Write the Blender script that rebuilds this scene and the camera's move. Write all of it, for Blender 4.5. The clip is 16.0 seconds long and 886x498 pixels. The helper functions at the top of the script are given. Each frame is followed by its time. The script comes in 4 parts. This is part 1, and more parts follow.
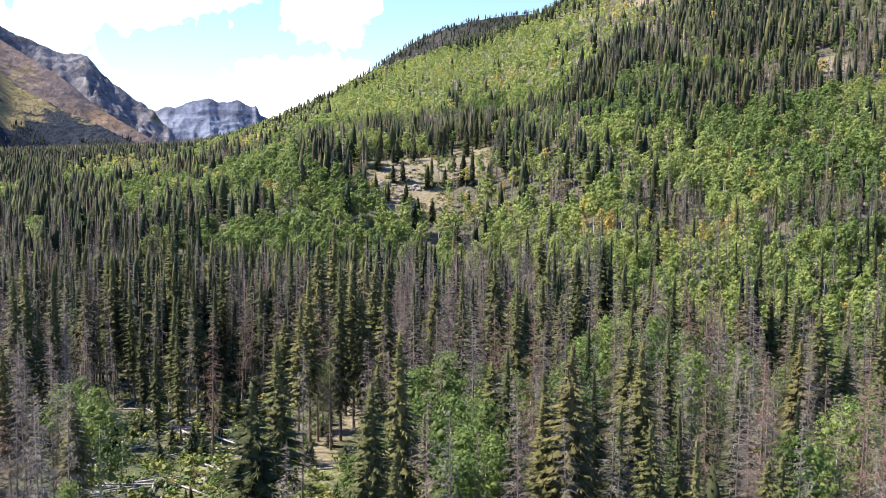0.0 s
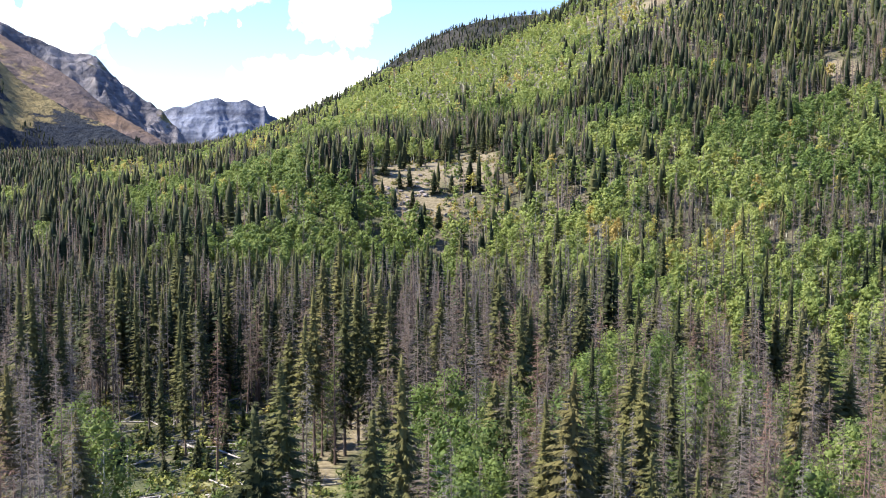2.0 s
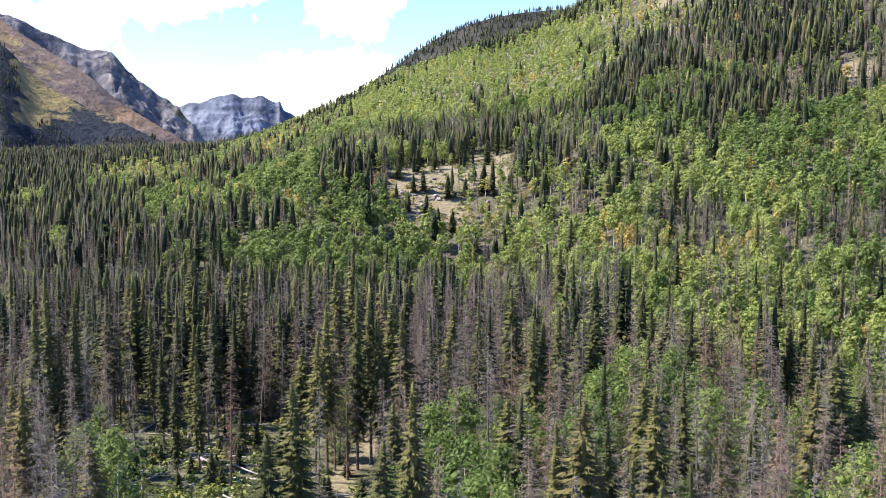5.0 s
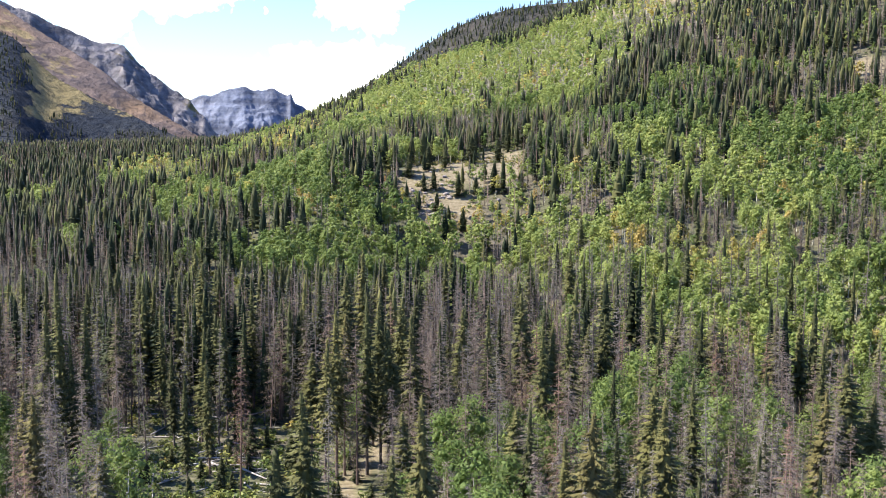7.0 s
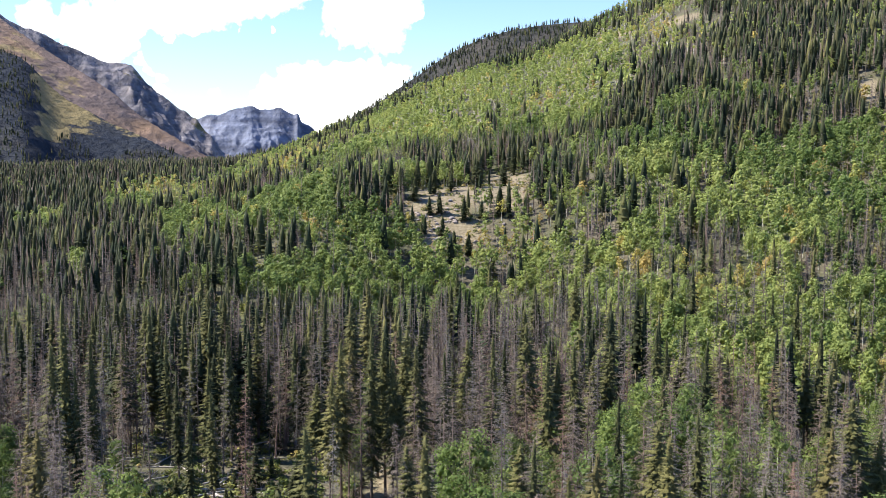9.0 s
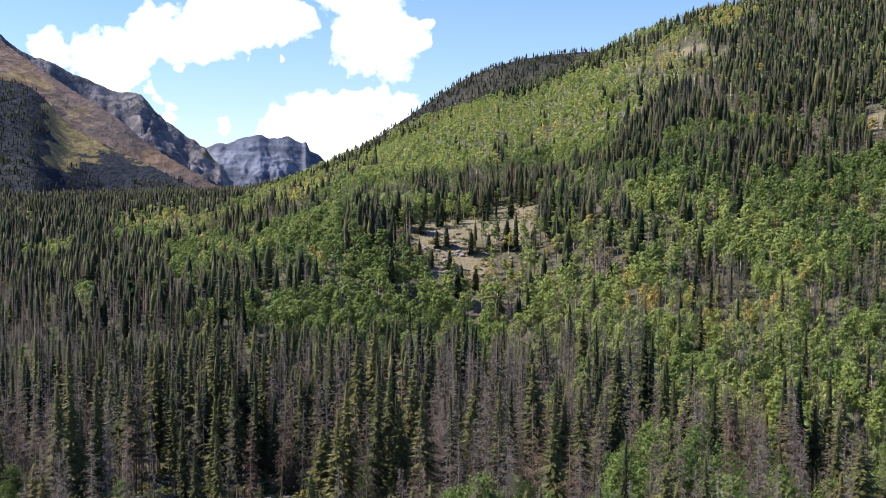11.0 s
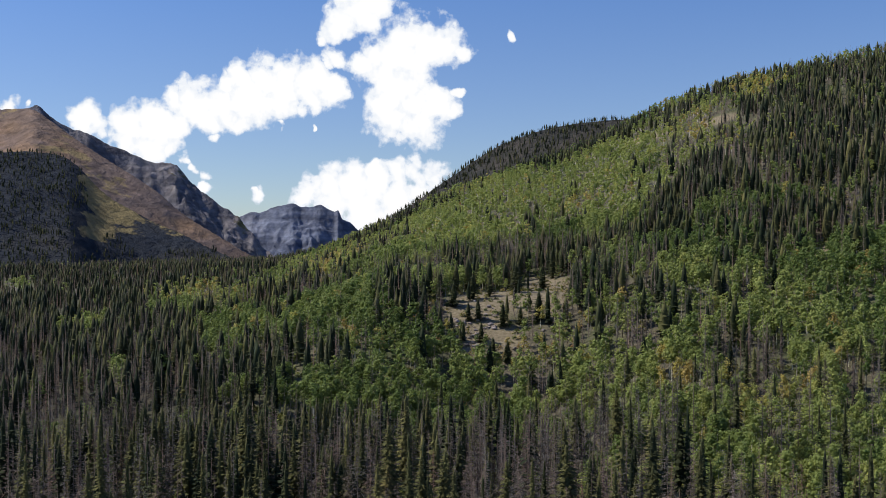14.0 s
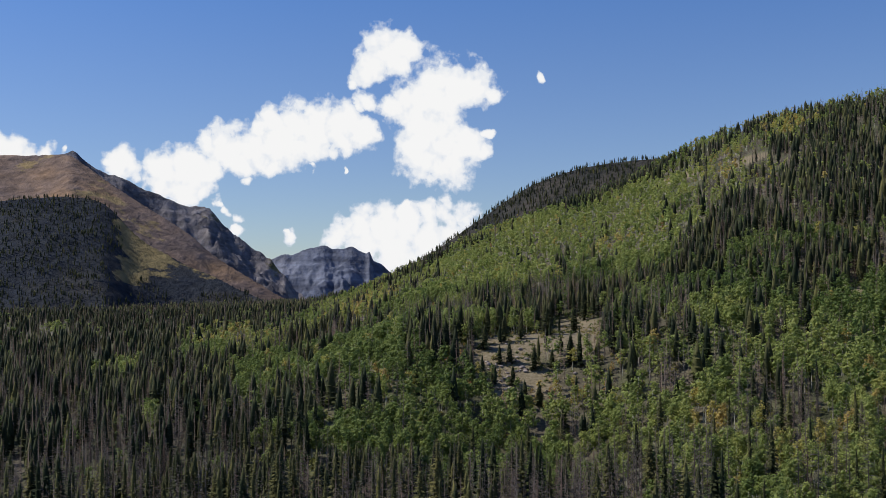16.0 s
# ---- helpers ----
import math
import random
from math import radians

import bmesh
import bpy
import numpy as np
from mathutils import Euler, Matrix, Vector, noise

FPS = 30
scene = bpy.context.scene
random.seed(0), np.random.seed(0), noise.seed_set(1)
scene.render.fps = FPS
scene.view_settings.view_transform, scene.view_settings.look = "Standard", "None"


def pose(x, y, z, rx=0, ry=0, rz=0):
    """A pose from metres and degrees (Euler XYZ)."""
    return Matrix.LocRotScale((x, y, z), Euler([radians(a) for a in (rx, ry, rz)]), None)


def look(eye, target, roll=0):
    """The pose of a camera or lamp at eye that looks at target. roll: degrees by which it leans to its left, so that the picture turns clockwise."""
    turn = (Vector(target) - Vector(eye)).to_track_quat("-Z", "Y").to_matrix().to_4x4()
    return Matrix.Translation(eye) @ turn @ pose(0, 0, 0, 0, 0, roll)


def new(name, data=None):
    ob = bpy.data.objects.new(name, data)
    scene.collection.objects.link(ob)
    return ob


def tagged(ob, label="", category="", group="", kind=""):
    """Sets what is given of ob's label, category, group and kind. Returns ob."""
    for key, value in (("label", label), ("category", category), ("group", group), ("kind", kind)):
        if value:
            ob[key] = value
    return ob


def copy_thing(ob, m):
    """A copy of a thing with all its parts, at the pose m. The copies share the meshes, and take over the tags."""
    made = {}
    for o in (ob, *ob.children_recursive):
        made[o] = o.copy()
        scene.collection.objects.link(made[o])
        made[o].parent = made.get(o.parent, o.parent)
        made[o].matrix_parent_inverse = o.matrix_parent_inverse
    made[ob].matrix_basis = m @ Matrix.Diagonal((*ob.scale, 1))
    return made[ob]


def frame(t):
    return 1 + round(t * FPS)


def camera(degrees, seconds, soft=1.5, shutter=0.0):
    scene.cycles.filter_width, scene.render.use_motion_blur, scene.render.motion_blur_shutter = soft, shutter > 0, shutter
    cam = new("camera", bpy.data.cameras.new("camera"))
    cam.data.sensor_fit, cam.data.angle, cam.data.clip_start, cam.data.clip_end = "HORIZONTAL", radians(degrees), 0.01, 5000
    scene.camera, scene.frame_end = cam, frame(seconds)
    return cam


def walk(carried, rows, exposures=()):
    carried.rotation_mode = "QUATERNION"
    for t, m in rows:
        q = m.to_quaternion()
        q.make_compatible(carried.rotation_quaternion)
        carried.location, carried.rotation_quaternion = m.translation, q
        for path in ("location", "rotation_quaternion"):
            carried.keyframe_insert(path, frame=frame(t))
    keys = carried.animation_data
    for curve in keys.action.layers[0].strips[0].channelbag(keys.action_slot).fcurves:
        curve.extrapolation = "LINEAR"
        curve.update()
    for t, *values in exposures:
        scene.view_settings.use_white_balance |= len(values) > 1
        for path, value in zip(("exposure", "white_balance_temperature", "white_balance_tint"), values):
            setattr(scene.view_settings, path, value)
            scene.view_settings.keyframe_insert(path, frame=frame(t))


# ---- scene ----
# the camera: a drone that climbs slowly over a valley forest, then tilts up and turns a little left
cam = camera(45.0, 16.0, soft=0.6)
PATH = [
    (0.0, 0.000, -0.000, 50.000, 0.000, -6.000, 0.172),
    (0.5, 0.124, 0.158, 50.709, 0.063, -6.018, 0.199),
    (1.0, 0.305, 0.118, 51.342, 0.179, -6.025, 0.200),
    (1.5, 0.473, 0.123, 52.019, 0.311, -6.049, 0.166),
    (2.0, 0.645, 0.144, 52.633, 0.445, -6.060, 0.143),
    (2.5, 0.814, 0.156, 53.285, 0.579, -6.076, 0.143),
    (3.0, 0.913, 0.120, 53.870, 0.692, -6.084, 0.144),
    (3.5, 1.022, 0.097, 54.464, 0.828, -6.098, 0.136),
    (4.0, 1.031, 0.064, 54.991, 0.965, -6.090, 0.123),
    (6.5, 1.123, 0.362, 57.629, 1.686, -6.792, 0.100),
    (7.0, 1.220, 0.395, 58.211, 1.831, -6.750, 0.101),
    (7.5, 1.284, 0.412, 58.781, 1.968, -6.590, 0.088),
    (8.0, 1.309, 0.396, 59.265, 2.093, -6.360, 0.070),
    (8.5, 1.434, 0.438, 59.838, 2.160, -6.083, 0.084),
    (9.0, 1.502, 0.468, 60.395, 2.179, -5.772, 0.087),
    (11.5, 1.741, 0.759, 62.896, 2.737, -3.878, 0.089),
    (12.0, 1.738, 1.052, 63.276, 2.866, -3.438, 0.087),
    (12.5, 1.799, 1.278, 63.669, 3.026, -2.865, 0.073),
    (13.0, 1.812, 1.381, 64.018, 3.342, -2.157, 0.024),
    (13.5, 1.797, 1.365, 64.339, 3.782, -1.435, -0.095),
    (14.0, 1.782, 1.140, 64.661, 4.290, -0.703, -0.208),
    (14.5, 1.841, 0.815, 64.925, 4.808, 0.043, -0.339),
    (15.0, 1.903, 0.574, 65.137, 5.312, 0.788, -0.445),
    (15.5, 2.016, 0.479, 65.232, 5.694, 1.354, -0.569),
    (16.0, 2.057, 0.391, 65.500, 5.944, 1.495, -0.606),
]
walk(cam, [(t, pose(x, y, z, 90 + pitch, 0, yaw) @ pose(0, 0, 0, 0, 0, roll)) for t, x, y, z, yaw, pitch, roll in PATH],
     [(0.0, 1.3), (4.0, 1.3), (6.5, 1.38), (8.0, 1.34), (9.0, 1.17), (11.5, 0.6), (12.5, 0.25), (14.0, -0.05), (16.0, -0.2)])

# ---- light: a high sun from the left, a blue sky with bright cumulus ----
SUN_AZ, SUN_EL, SKY = -87.0, 46.0, 0.15


def heading(az, el):
    a, e = radians(az), radians(el)
    return Vector((math.sin(a) * math.cos(e), math.cos(a) * math.cos(e), math.sin(e)))


# cumulus puffs: azimuth, elevation, radius in degrees
CLOUDS_HIGH = [(-8.7, 11.9, 1.06), (-7.8, 12.2, 0.67), (-9.5, 11.0, 0.79), (-10.1, 10.2, 0.39), (-8.4, 11.4, 0.76), (-6.6, 10.5, 1.21), (-5.4, 10.2, 1.36), (-4.3, 10.2, 1.15), (-3.7, 9.9, 0.61), (-7.2, 9.8, 1.06), (-8.4, 9.2, 0.67), (-9.5, 9.2, 0.61), (-10.1, 8.9, 0.36), (-6.0, 9.3, 1.36), (-7.2, 8.5, 1.21), (-6.3, 7.9, 1.52), (-7.2, 7.0, 1.27), (-5.7, 7.0, 1.36), (-4.5, 6.8, 0.91), (-5.4, 5.8, 1.21), (-6.6, 6.1, 1.15), (-6.0, 5.1, 0.67), (-3.5, 7.4, 0.33), (-3.7, 6.5, 0.42)]
CLOUDS_LONG = [(-13.8, 8.3, 1.06), (-12.7, 8.3, 0.97), (-11.4, 8.0, 1.06), (-10.2, 7.4, 0.79), (-15.0, 8.3, 0.76), (-15.6, 8.0, 0.55), (-14.4, 7.3, 1.21), (-12.9, 7.3, 1.06), (-11.4, 7.1, 0.67), (-15.9, 6.8, 1.21), (-17.4, 6.8, 1.06), (-18.3, 6.8, 0.67), (-15.0, 6.2, 0.61), (-16.5, 6.1, 0.79), (-9.8, 7.3, 0.42), (-20.3, 5.7, 0.97), (-19.1, 5.5, 1.15), (-18.3, 5.6, 0.76), (-19.4, 4.6, 0.91), (-20.6, 5.0, 0.76), (-18.3, 4.7, 0.55), (-18.8, 6.0, 0.61), (-22.8, 6.2, 0.85), (-23.2, 6.5, 0.55), (-22.1, 5.7, 0.67), (-22.4, 6.4, 0.55), (-21.7, 5.0, 0.45), (-27.9, 6.6, 0.79), (-29.0, 6.6, 0.91), (-26.6, 6.6, 0.48), (-25.6, 6.6, 0.21)]
CLOUDS_LOW = [(-11.5, 2.6, 0.85), (-10.3, 2.8, 0.91), (-11.8, 2.1, 0.61), (-9.1, 2.8, 0.91), (-7.9, 2.9, 0.85), (-7.9, 3.6, 0.33), (-6.7, 3.0, 0.79), (-5.4, 3.1, 0.79), (-4.4, 3.3, 0.67), (-10.0, 1.9, 1.06), (-8.5, 1.6, 1.36), (-6.7, 2.0, 1.21), (-5.5, 2.4, 0.91), (-7.9, 0.6, 1.06), (-14.5, 2.2, 0.42), (-14.8, 2.4, 0.21), (-16.6, 3.2, 0.33), (-16.7, 2.6, 0.27), (-16.1, 5.0, 0.27), (-11.2, 5.8, 0.15), (-0.8, 10.6, 0.27), (-13.0, 5.9, 0.21), (-17.3, 3.5, 0.27), (-17.6, 3.9, 0.24), (-30.5, 6.7, 1.36), (-32.2, 6.9, 1.21), (60, 14, 5), (66, 13, 4), (110, 20, 6), (118, 19, 5), (-120, 18, 6), (-127, 17, 5)]


def build_world():
    w = bpy.data.worlds.new("sky")
    scene.world = w
    w.use_nodes = True
    nt = w.node_tree
    nt.nodes.clear()
    N, L = nt.nodes.new, nt.links.new

    def calc(op, p, q=0.0):
        n = N("ShaderNodeMath")
        n.operation = op
        for sock, v in zip(n.inputs, (p, q)):
            if isinstance(v, (int, float)):
                sock.default_value = v
            else:
                L(v, sock)
        return n.outputs[0]

    out, bg, puff, both = N("ShaderNodeOutputWorld"), N("ShaderNodeBackground"), N("ShaderNodeBackground"), N("ShaderNodeMixShader")
    sky = N("ShaderNodeTexSky")
    sky.sky_type = "NISHITA"
    sky.sun_disc = False
    sky.sun_elevation, sky.sun_rotation = radians(SUN_EL), radians(SUN_AZ)
    sky.altitude, sky.air_density, sky.dust_density, sky.ozone_density = 2800, 1.0, 0.9, 4.0
    bg.inputs["Strength"].default_value = SKY
    deep = N("ShaderNodeHueSaturation")
    deep.inputs["Hue"].default_value = 0.508
    L(sky.outputs[0], deep.inputs["Color"])
    L(deep.outputs[0], bg.inputs[0])
    tc = N("ShaderNodeTexCoord")
    way = tc.outputs["Generated"]
    # haze pales the sky towards the horizon
    part_z, pale = N("ShaderNodeSeparateXYZ"), N("ShaderNodeMapRange")
    L(way, part_z.inputs[0])
    L(part_z.outputs["Z"], pale.inputs["Value"])
    dim = N("ShaderNodeMapRange")
    L(part_z.outputs["Z"], dim.inputs["Value"])
    for node, low, high, sock in ((pale, 0.92, 1.16, "Saturation"), (dim, 0.60, 1.0, "Value")):
        for nm, v in (("From Min", 0.0), ("From Max", 0.27), ("To Min", low), ("To Max", high)):
            node.inputs[nm].default_value = v
        L(node.outputs[0], deep.inputs[sock])
    bent = way
    for scale, size in ((16.0, 0.045), (48.0, 0.020)):
        swirl, off, low, wide = N("ShaderNodeTexNoise"), N("ShaderNodeVectorMath"), N("ShaderNodeVectorMath"), N("ShaderNodeVectorMath")
        swirl.inputs["Scale"].default_value, swirl.inputs["Detail"].default_value = scale, 4.0
        L(way, swirl.inputs["Vector"])
        low.operation, wide.operation, off.operation = "SUBTRACT", "SCALE", "ADD"
        L(swirl.outputs["Color"], low.inputs[0])
        low.inputs[1].default_value = (0.5, 0.5, 0.5)
        L(low.outputs[0], wide.inputs[0])
        wide.inputs["Scale"].default_value = size
        L(bent, off.inputs[0])
        L(wide.outputs[0], off.inputs[1])
        bent = off.outputs[0]
    cover = None
    for az, el, r in CLOUDS_HIGH + CLOUDS_LONG + CLOUDS_LOW:
        d = N("ShaderNodeVectorMath")
        d.operation = "DISTANCE"
        L(bent, d.inputs[0])
        d.inputs[1].default_value = heading(az, el)
        f = calc("SUBTRACT", 1.0, calc("DIVIDE", d.outputs["Value"], radians(r * 1.32)))
        cover = f if cover is None else calc("MAXIMUM", cover, f)
    waves = []
    for scale, detail in ((95.0, 9.0), (36.0, 5.0)):
        n = N("ShaderNodeTexNoise")
        n.inputs["Scale"].default_value, n.inputs["Detail"].default_value, n.inputs["Roughness"].default_value = scale, detail, 0.52
        L(way, n.inputs["Vector"])
        waves.append(calc("SUBTRACT", n.outputs[0], 0.5))
    edge = calc("ADD", calc("ADD", calc("MAXIMUM", cover, -1.5), calc("MULTIPLY", waves[0], 1.1)), calc("MULTIPLY", waves[1], 0.8))
    ramp_ = N("ShaderNodeValToRGB")
    ramp_.color_ramp.elements[0].position, ramp_.color_ramp.elements[1].position = -0.0, 0.30
    L(edge, ramp_.inputs[0])
    tone = N("ShaderNodeValToRGB")
    tone.color_ramp.elements[0].position, tone.color_ramp.elements[0].color = 0.1, (0.72, 0.79, 0.90, 1)
    tone.color_ramp.elements[1].position, tone.color_ramp.elements[1].color = 0.55, (1, 1, 1, 1)
    L(edge, tone.inputs[0])
    L(tone.outputs[0], puff.inputs[0])
    puff.inputs["Strength"].default_value = 1.05
    L(ramp_.outputs[0], both.inputs[0])
    L(bg.outputs[0], both.inputs[1])
    L(puff.outputs[0], both.inputs[2])
    L(both.outputs[0], out.inputs[0])


build_world()
sun = new("sun", bpy.data.lights.new("sun", "SUN"))
sun.data.energy, sun.data.angle, sun.data.color = 5.0, radians(0.55), (1.0, 0.95, 0.87)
sun.matrix_world = look(heading(SUN_AZ, SUN_EL) * 100, (0, 0, 0))


# ---- number tools ----
rng = np.random.default_rng(7)
LATTICE = np.random.default_rng(3).random((256, 256))


def value_noise(x, y):
    xi, yi = np.floor(x).astype(int), np.floor(y).astype(int)
    u, v = x - xi, y - yi
    u, v = u * u * (3 - 2 * u), v * v * (3 - 2 * v)
    a, b = LATTICE[xi % 256, yi % 256], LATTICE[(xi + 1) % 256, yi % 256]
    c, d = LATTICE[xi % 256, (yi + 1) % 256], LATTICE[(xi + 1) % 256, (yi + 1) % 256]
    return (a * (1 - u) + b * u) * (1 - v) + (c * (1 - u) + d * u) * v


def fbm(x, y, size, octaves=4, gain=0.5):
    total, amp, norm = 0.0, 1.0, 0.0
    for k in range(octaves):
        total = total + amp * (value_noise(x / size + 17.3 * k, y / size + 5.1 * k) - 0.5)
        norm += amp
        amp, size = amp * gain, size / 2.03
    return 2 * total / norm


def smooth(a, b, x):
    t = np.clip((x - a) / (b - a), 0, 1)
    return t * t * (3 - 2 * t)


def curve(a, table, soft=1.6):
    """A smooth line through rows of (azimuth, value)."""
    xs, ys = np.array([r[0] for r in table], float), np.array([r[1] for r in table], float)
    return sum(np.interp(a + k, xs, ys) for k in (-soft, -soft / 2, 0.0, soft / 2, soft)) / 5


# the hill's profile: azimuth from the first eye, distance and height of the crest, distance of the foot, bulge
CREST = [(-180, 1500, 40, 400, 1.0), (-100, 1500, 30, 400, 1.0), (-60, 1400, 26, 380, 0.8), (-35, 1250, 26, 360, 0.7), (-28, 1200, 26, 350, 0.6), (-22, 1100, 27, 330, 0.5),
         (-17.4, 1000, 32, 310, 0.42), (-13.6, 960, 37, 300, 0.36), (-11.5, 1000, 44, 295, 0.36), (-8.8, 1050, 62, 290, 0.5), (-7.3, 1060, 76, 290, 0.62), (-5.2, 970, 93, 308, 0.8)]
CREST += [(-2.7, 970, 113, 318, 0.98), (0, 960, 127, 316, 1.08), (2.4, 970, 142, 296, 1.12), (4.6, 1000, 160, 265, 1.13), (6.5, 1030, 184, 238, 1.14), (9.4, 1050, 206, 220, 1.15),
         (11.7, 1070, 223, 215, 1.15), (13.6, 1090, 232, 212, 1.15), (16.7, 1100, 243, 210, 1.15), (22, 1110, 262, 210, 1.15), (30, 1110, 272, 210, 1.15), (45, 1100, 240, 220, 1.1), (80, 1200, 180, 300, 1.0), (120, 1500, 80, 400, 1.0), (180, 1500, 40, 400, 1.0)]


def ground_z(x, y):
    x, y = np.asarray(x, float), np.asarray(y, float)
    a, d = np.degrees(np.arctan2(x, y)), np.hypot(x, y)
    crest_d, crest_z, foot, bulge = (curve(a, [(r[0], r[k]) for r in CREST], 1.1) for k in (1, 2, 3, 4))
    s = np.clip((d - foot) / (crest_d - foot), 0, 1)
    z = 1.5 + (crest_z - 1.5) * s ** bulge * (1 - 0.03 * smooth(0.88, 1, s))
    z = z - 0.22 * np.maximum(d - crest_d, 0) * smooth(25, 100, crest_z)
    z = np.where(d > crest_d, np.maximum(z, np.minimum(crest_z, 26) - 70 * smooth(1250, 2100, d)), z)
    z = z + 17 * np.exp(-((x + 4) ** 2 + (y - 425) ** 2) / 60 ** 2)
    z = z + fbm(x, y, 200, 4) * 6 * smooth(240, 480, d) * smooth(20, 60, crest_z) + fbm(x + 40, y, 25, 3) * 0.8
    return z - 1.0


# ---- materials ----
def material(name, build, roughness=0.85, specular=0.25):
    m = bpy.data.materials.new(name)
    m.use_nodes = True
    nt = m.node_tree
    b = nt.nodes["Principled BSDF"]
    b.inputs["Roughness"].default_value = roughness
    b.inputs["Specular IOR Level"].default_value = specular
    build(nt, b)
    return m


def ramp(nt, fac, stops):
    r = nt.nodes.new("ShaderNodeValToRGB")
    el = r.color_ramp.elements
    while len(el) < len(stops):
        el.new(0.5)
    for e, (p, c) in zip(el, stops):
        e.position, e.color = p, (*c, 1)
    nt.links.new(fac, r.inputs[0])
    return r.outputs[0]


def noise_tex(nt, scale, detail=4.0, rough=0.55, coord="Object"):
    tc = nt.nodes.new("ShaderNodeTexCoord")
    n = nt.nodes.new("ShaderNodeTexNoise")
    n.inputs["Scale"].default_value, n.inputs["Detail"].default_value, n.inputs["Roughness"].default_value = scale, detail, rough
    nt.links.new(tc.outputs[coord], n.inputs["Vector"])
    return n.outputs[0]


def mix(nt, fac, a, b, mode="MIX"):
    m = nt.nodes.new("ShaderNodeMix")
    m.data_type, m.blend_type = "RGBA", mode
    for sock, v in ((m.inputs[0], fac), (m.inputs[6], a), (m.inputs[7], b)):
        if hasattr(v, "is_linked"):
            nt.links.new(v, sock)
        else:
            sock.default_value = v if isinstance(v, float) else (*v, 1)
    return m.outputs[2]


def bump(nt, b, height, strength, distance=0.1):
    n = nt.nodes.new("ShaderNodeBump")
    n.inputs["Strength"].default_value, n.inputs["Distance"].default_value = strength, distance
    nt.links.new(height, n.inputs["Height"])
    nt.links.new(n.outputs[0], b.inputs["Normal"])


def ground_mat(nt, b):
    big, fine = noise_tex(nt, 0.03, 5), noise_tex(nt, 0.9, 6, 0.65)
    # soil and grass tones are lowered, with shade between the trees painted in
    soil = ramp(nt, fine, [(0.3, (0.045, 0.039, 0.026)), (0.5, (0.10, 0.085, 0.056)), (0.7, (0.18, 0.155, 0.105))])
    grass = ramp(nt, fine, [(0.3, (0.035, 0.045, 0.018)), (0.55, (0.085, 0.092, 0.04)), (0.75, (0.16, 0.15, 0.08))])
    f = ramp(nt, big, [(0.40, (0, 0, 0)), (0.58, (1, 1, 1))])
    at = nt.nodes.new("ShaderNodeAttribute")
    at.attribute_name = "bare"
    dry = ramp(nt, fine, [(0.3, (0.11, 0.09, 0.05)), (0.5, (0.205, 0.165, 0.10)), (0.72, (0.31, 0.255, 0.17))])
    lea = nt.nodes.new("ShaderNodeAttribute")
    lea.attribute_name = "meadow"
    green = ramp(nt, fine, [(0.3, (0.08, 0.09, 0.03)), (0.5, (0.165, 0.16, 0.065)), (0.72, (0.30, 0.26, 0.13))])
    under = mix(nt, lea.outputs["Fac"], mix(nt, f, grass, soil), green)
    nt.links.new(mix(nt, at.outputs["Fac"], under, dry), b.inputs["Base Color"])
    bump(nt, b, fine, 0.6, 0.25)


def tinted(low, high, extra=None, leafy=0.0, vary=0.34):
    """Colours that run from low to high by the tint of each tree, with grain on top; leafy: how much light leaves let through."""
    def build(nt, b):
        at = nt.nodes.new("ShaderNodeAttribute")
        at.attribute_name = "tint"
        info = nt.nodes.new("ShaderNodeObjectInfo")
        geo = nt.nodes.new("ShaderNodeNewGeometry")
        col = ramp(nt, at.outputs["Fac"], [(0.0, low), (1.0, high)] if not extra else [(0.0, low), (0.6, high)] + extra)
        per = ramp(nt, geo.outputs["Random Per Island"], [(0, (1 - vary,) * 3), (1, (1 + vary, 1 + 0.95 * vary, 1 + 0.75 * vary))])
        one = ramp(nt, info.outputs["Random"], [(0, (0.82, 0.84, 0.85)), (1, (1.18, 1.16, 1.1))])
        c = mix(nt, 1.0, mix(nt, 1.0, col, per, "MULTIPLY"), one, "MULTIPLY")
        nt.links.new(c, b.inputs["Base Color"])
        if leafy:
            t, m = nt.nodes.new("ShaderNodeBsdfTranslucent"), nt.nodes.new("ShaderNodeMixShader")
            nt.links.new(c, t.inputs[0])
            m.inputs[0].default_value = leafy
            nt.links.new(b.outputs[0], m.inputs[1])
            nt.links.new(t.outputs[0], m.inputs[2])
            nt.links.new(m.outputs[0], nt.nodes["Material Output"].inputs[0])
    return build


def wood_mat(nt, b):
    n = noise_tex(nt, 3.0, 6, 0.7)
    c = ramp(nt, n, [(0.3, (0.17, 0.145, 0.125)), (0.5, (0.33, 0.295, 0.265)), (0.7, (0.47, 0.435, 0.39))])
    nt.links.new(c, b.inputs["Base Color"])
    bump(nt, b, n, 0.5, 0.03)


def stone_mat(nt, b):
    n = noise_tex(nt, 1.5, 8, 0.65)
    nt.links.new(ramp(nt, n, [(0.3, (0.14, 0.11, 0.10)), (0.5, (0.30, 0.25, 0.22)), (0.7, (0.45, 0.40, 0.36))]), b.inputs["Base Color"])
    bump(nt, b, n, 0.7, 0.15)


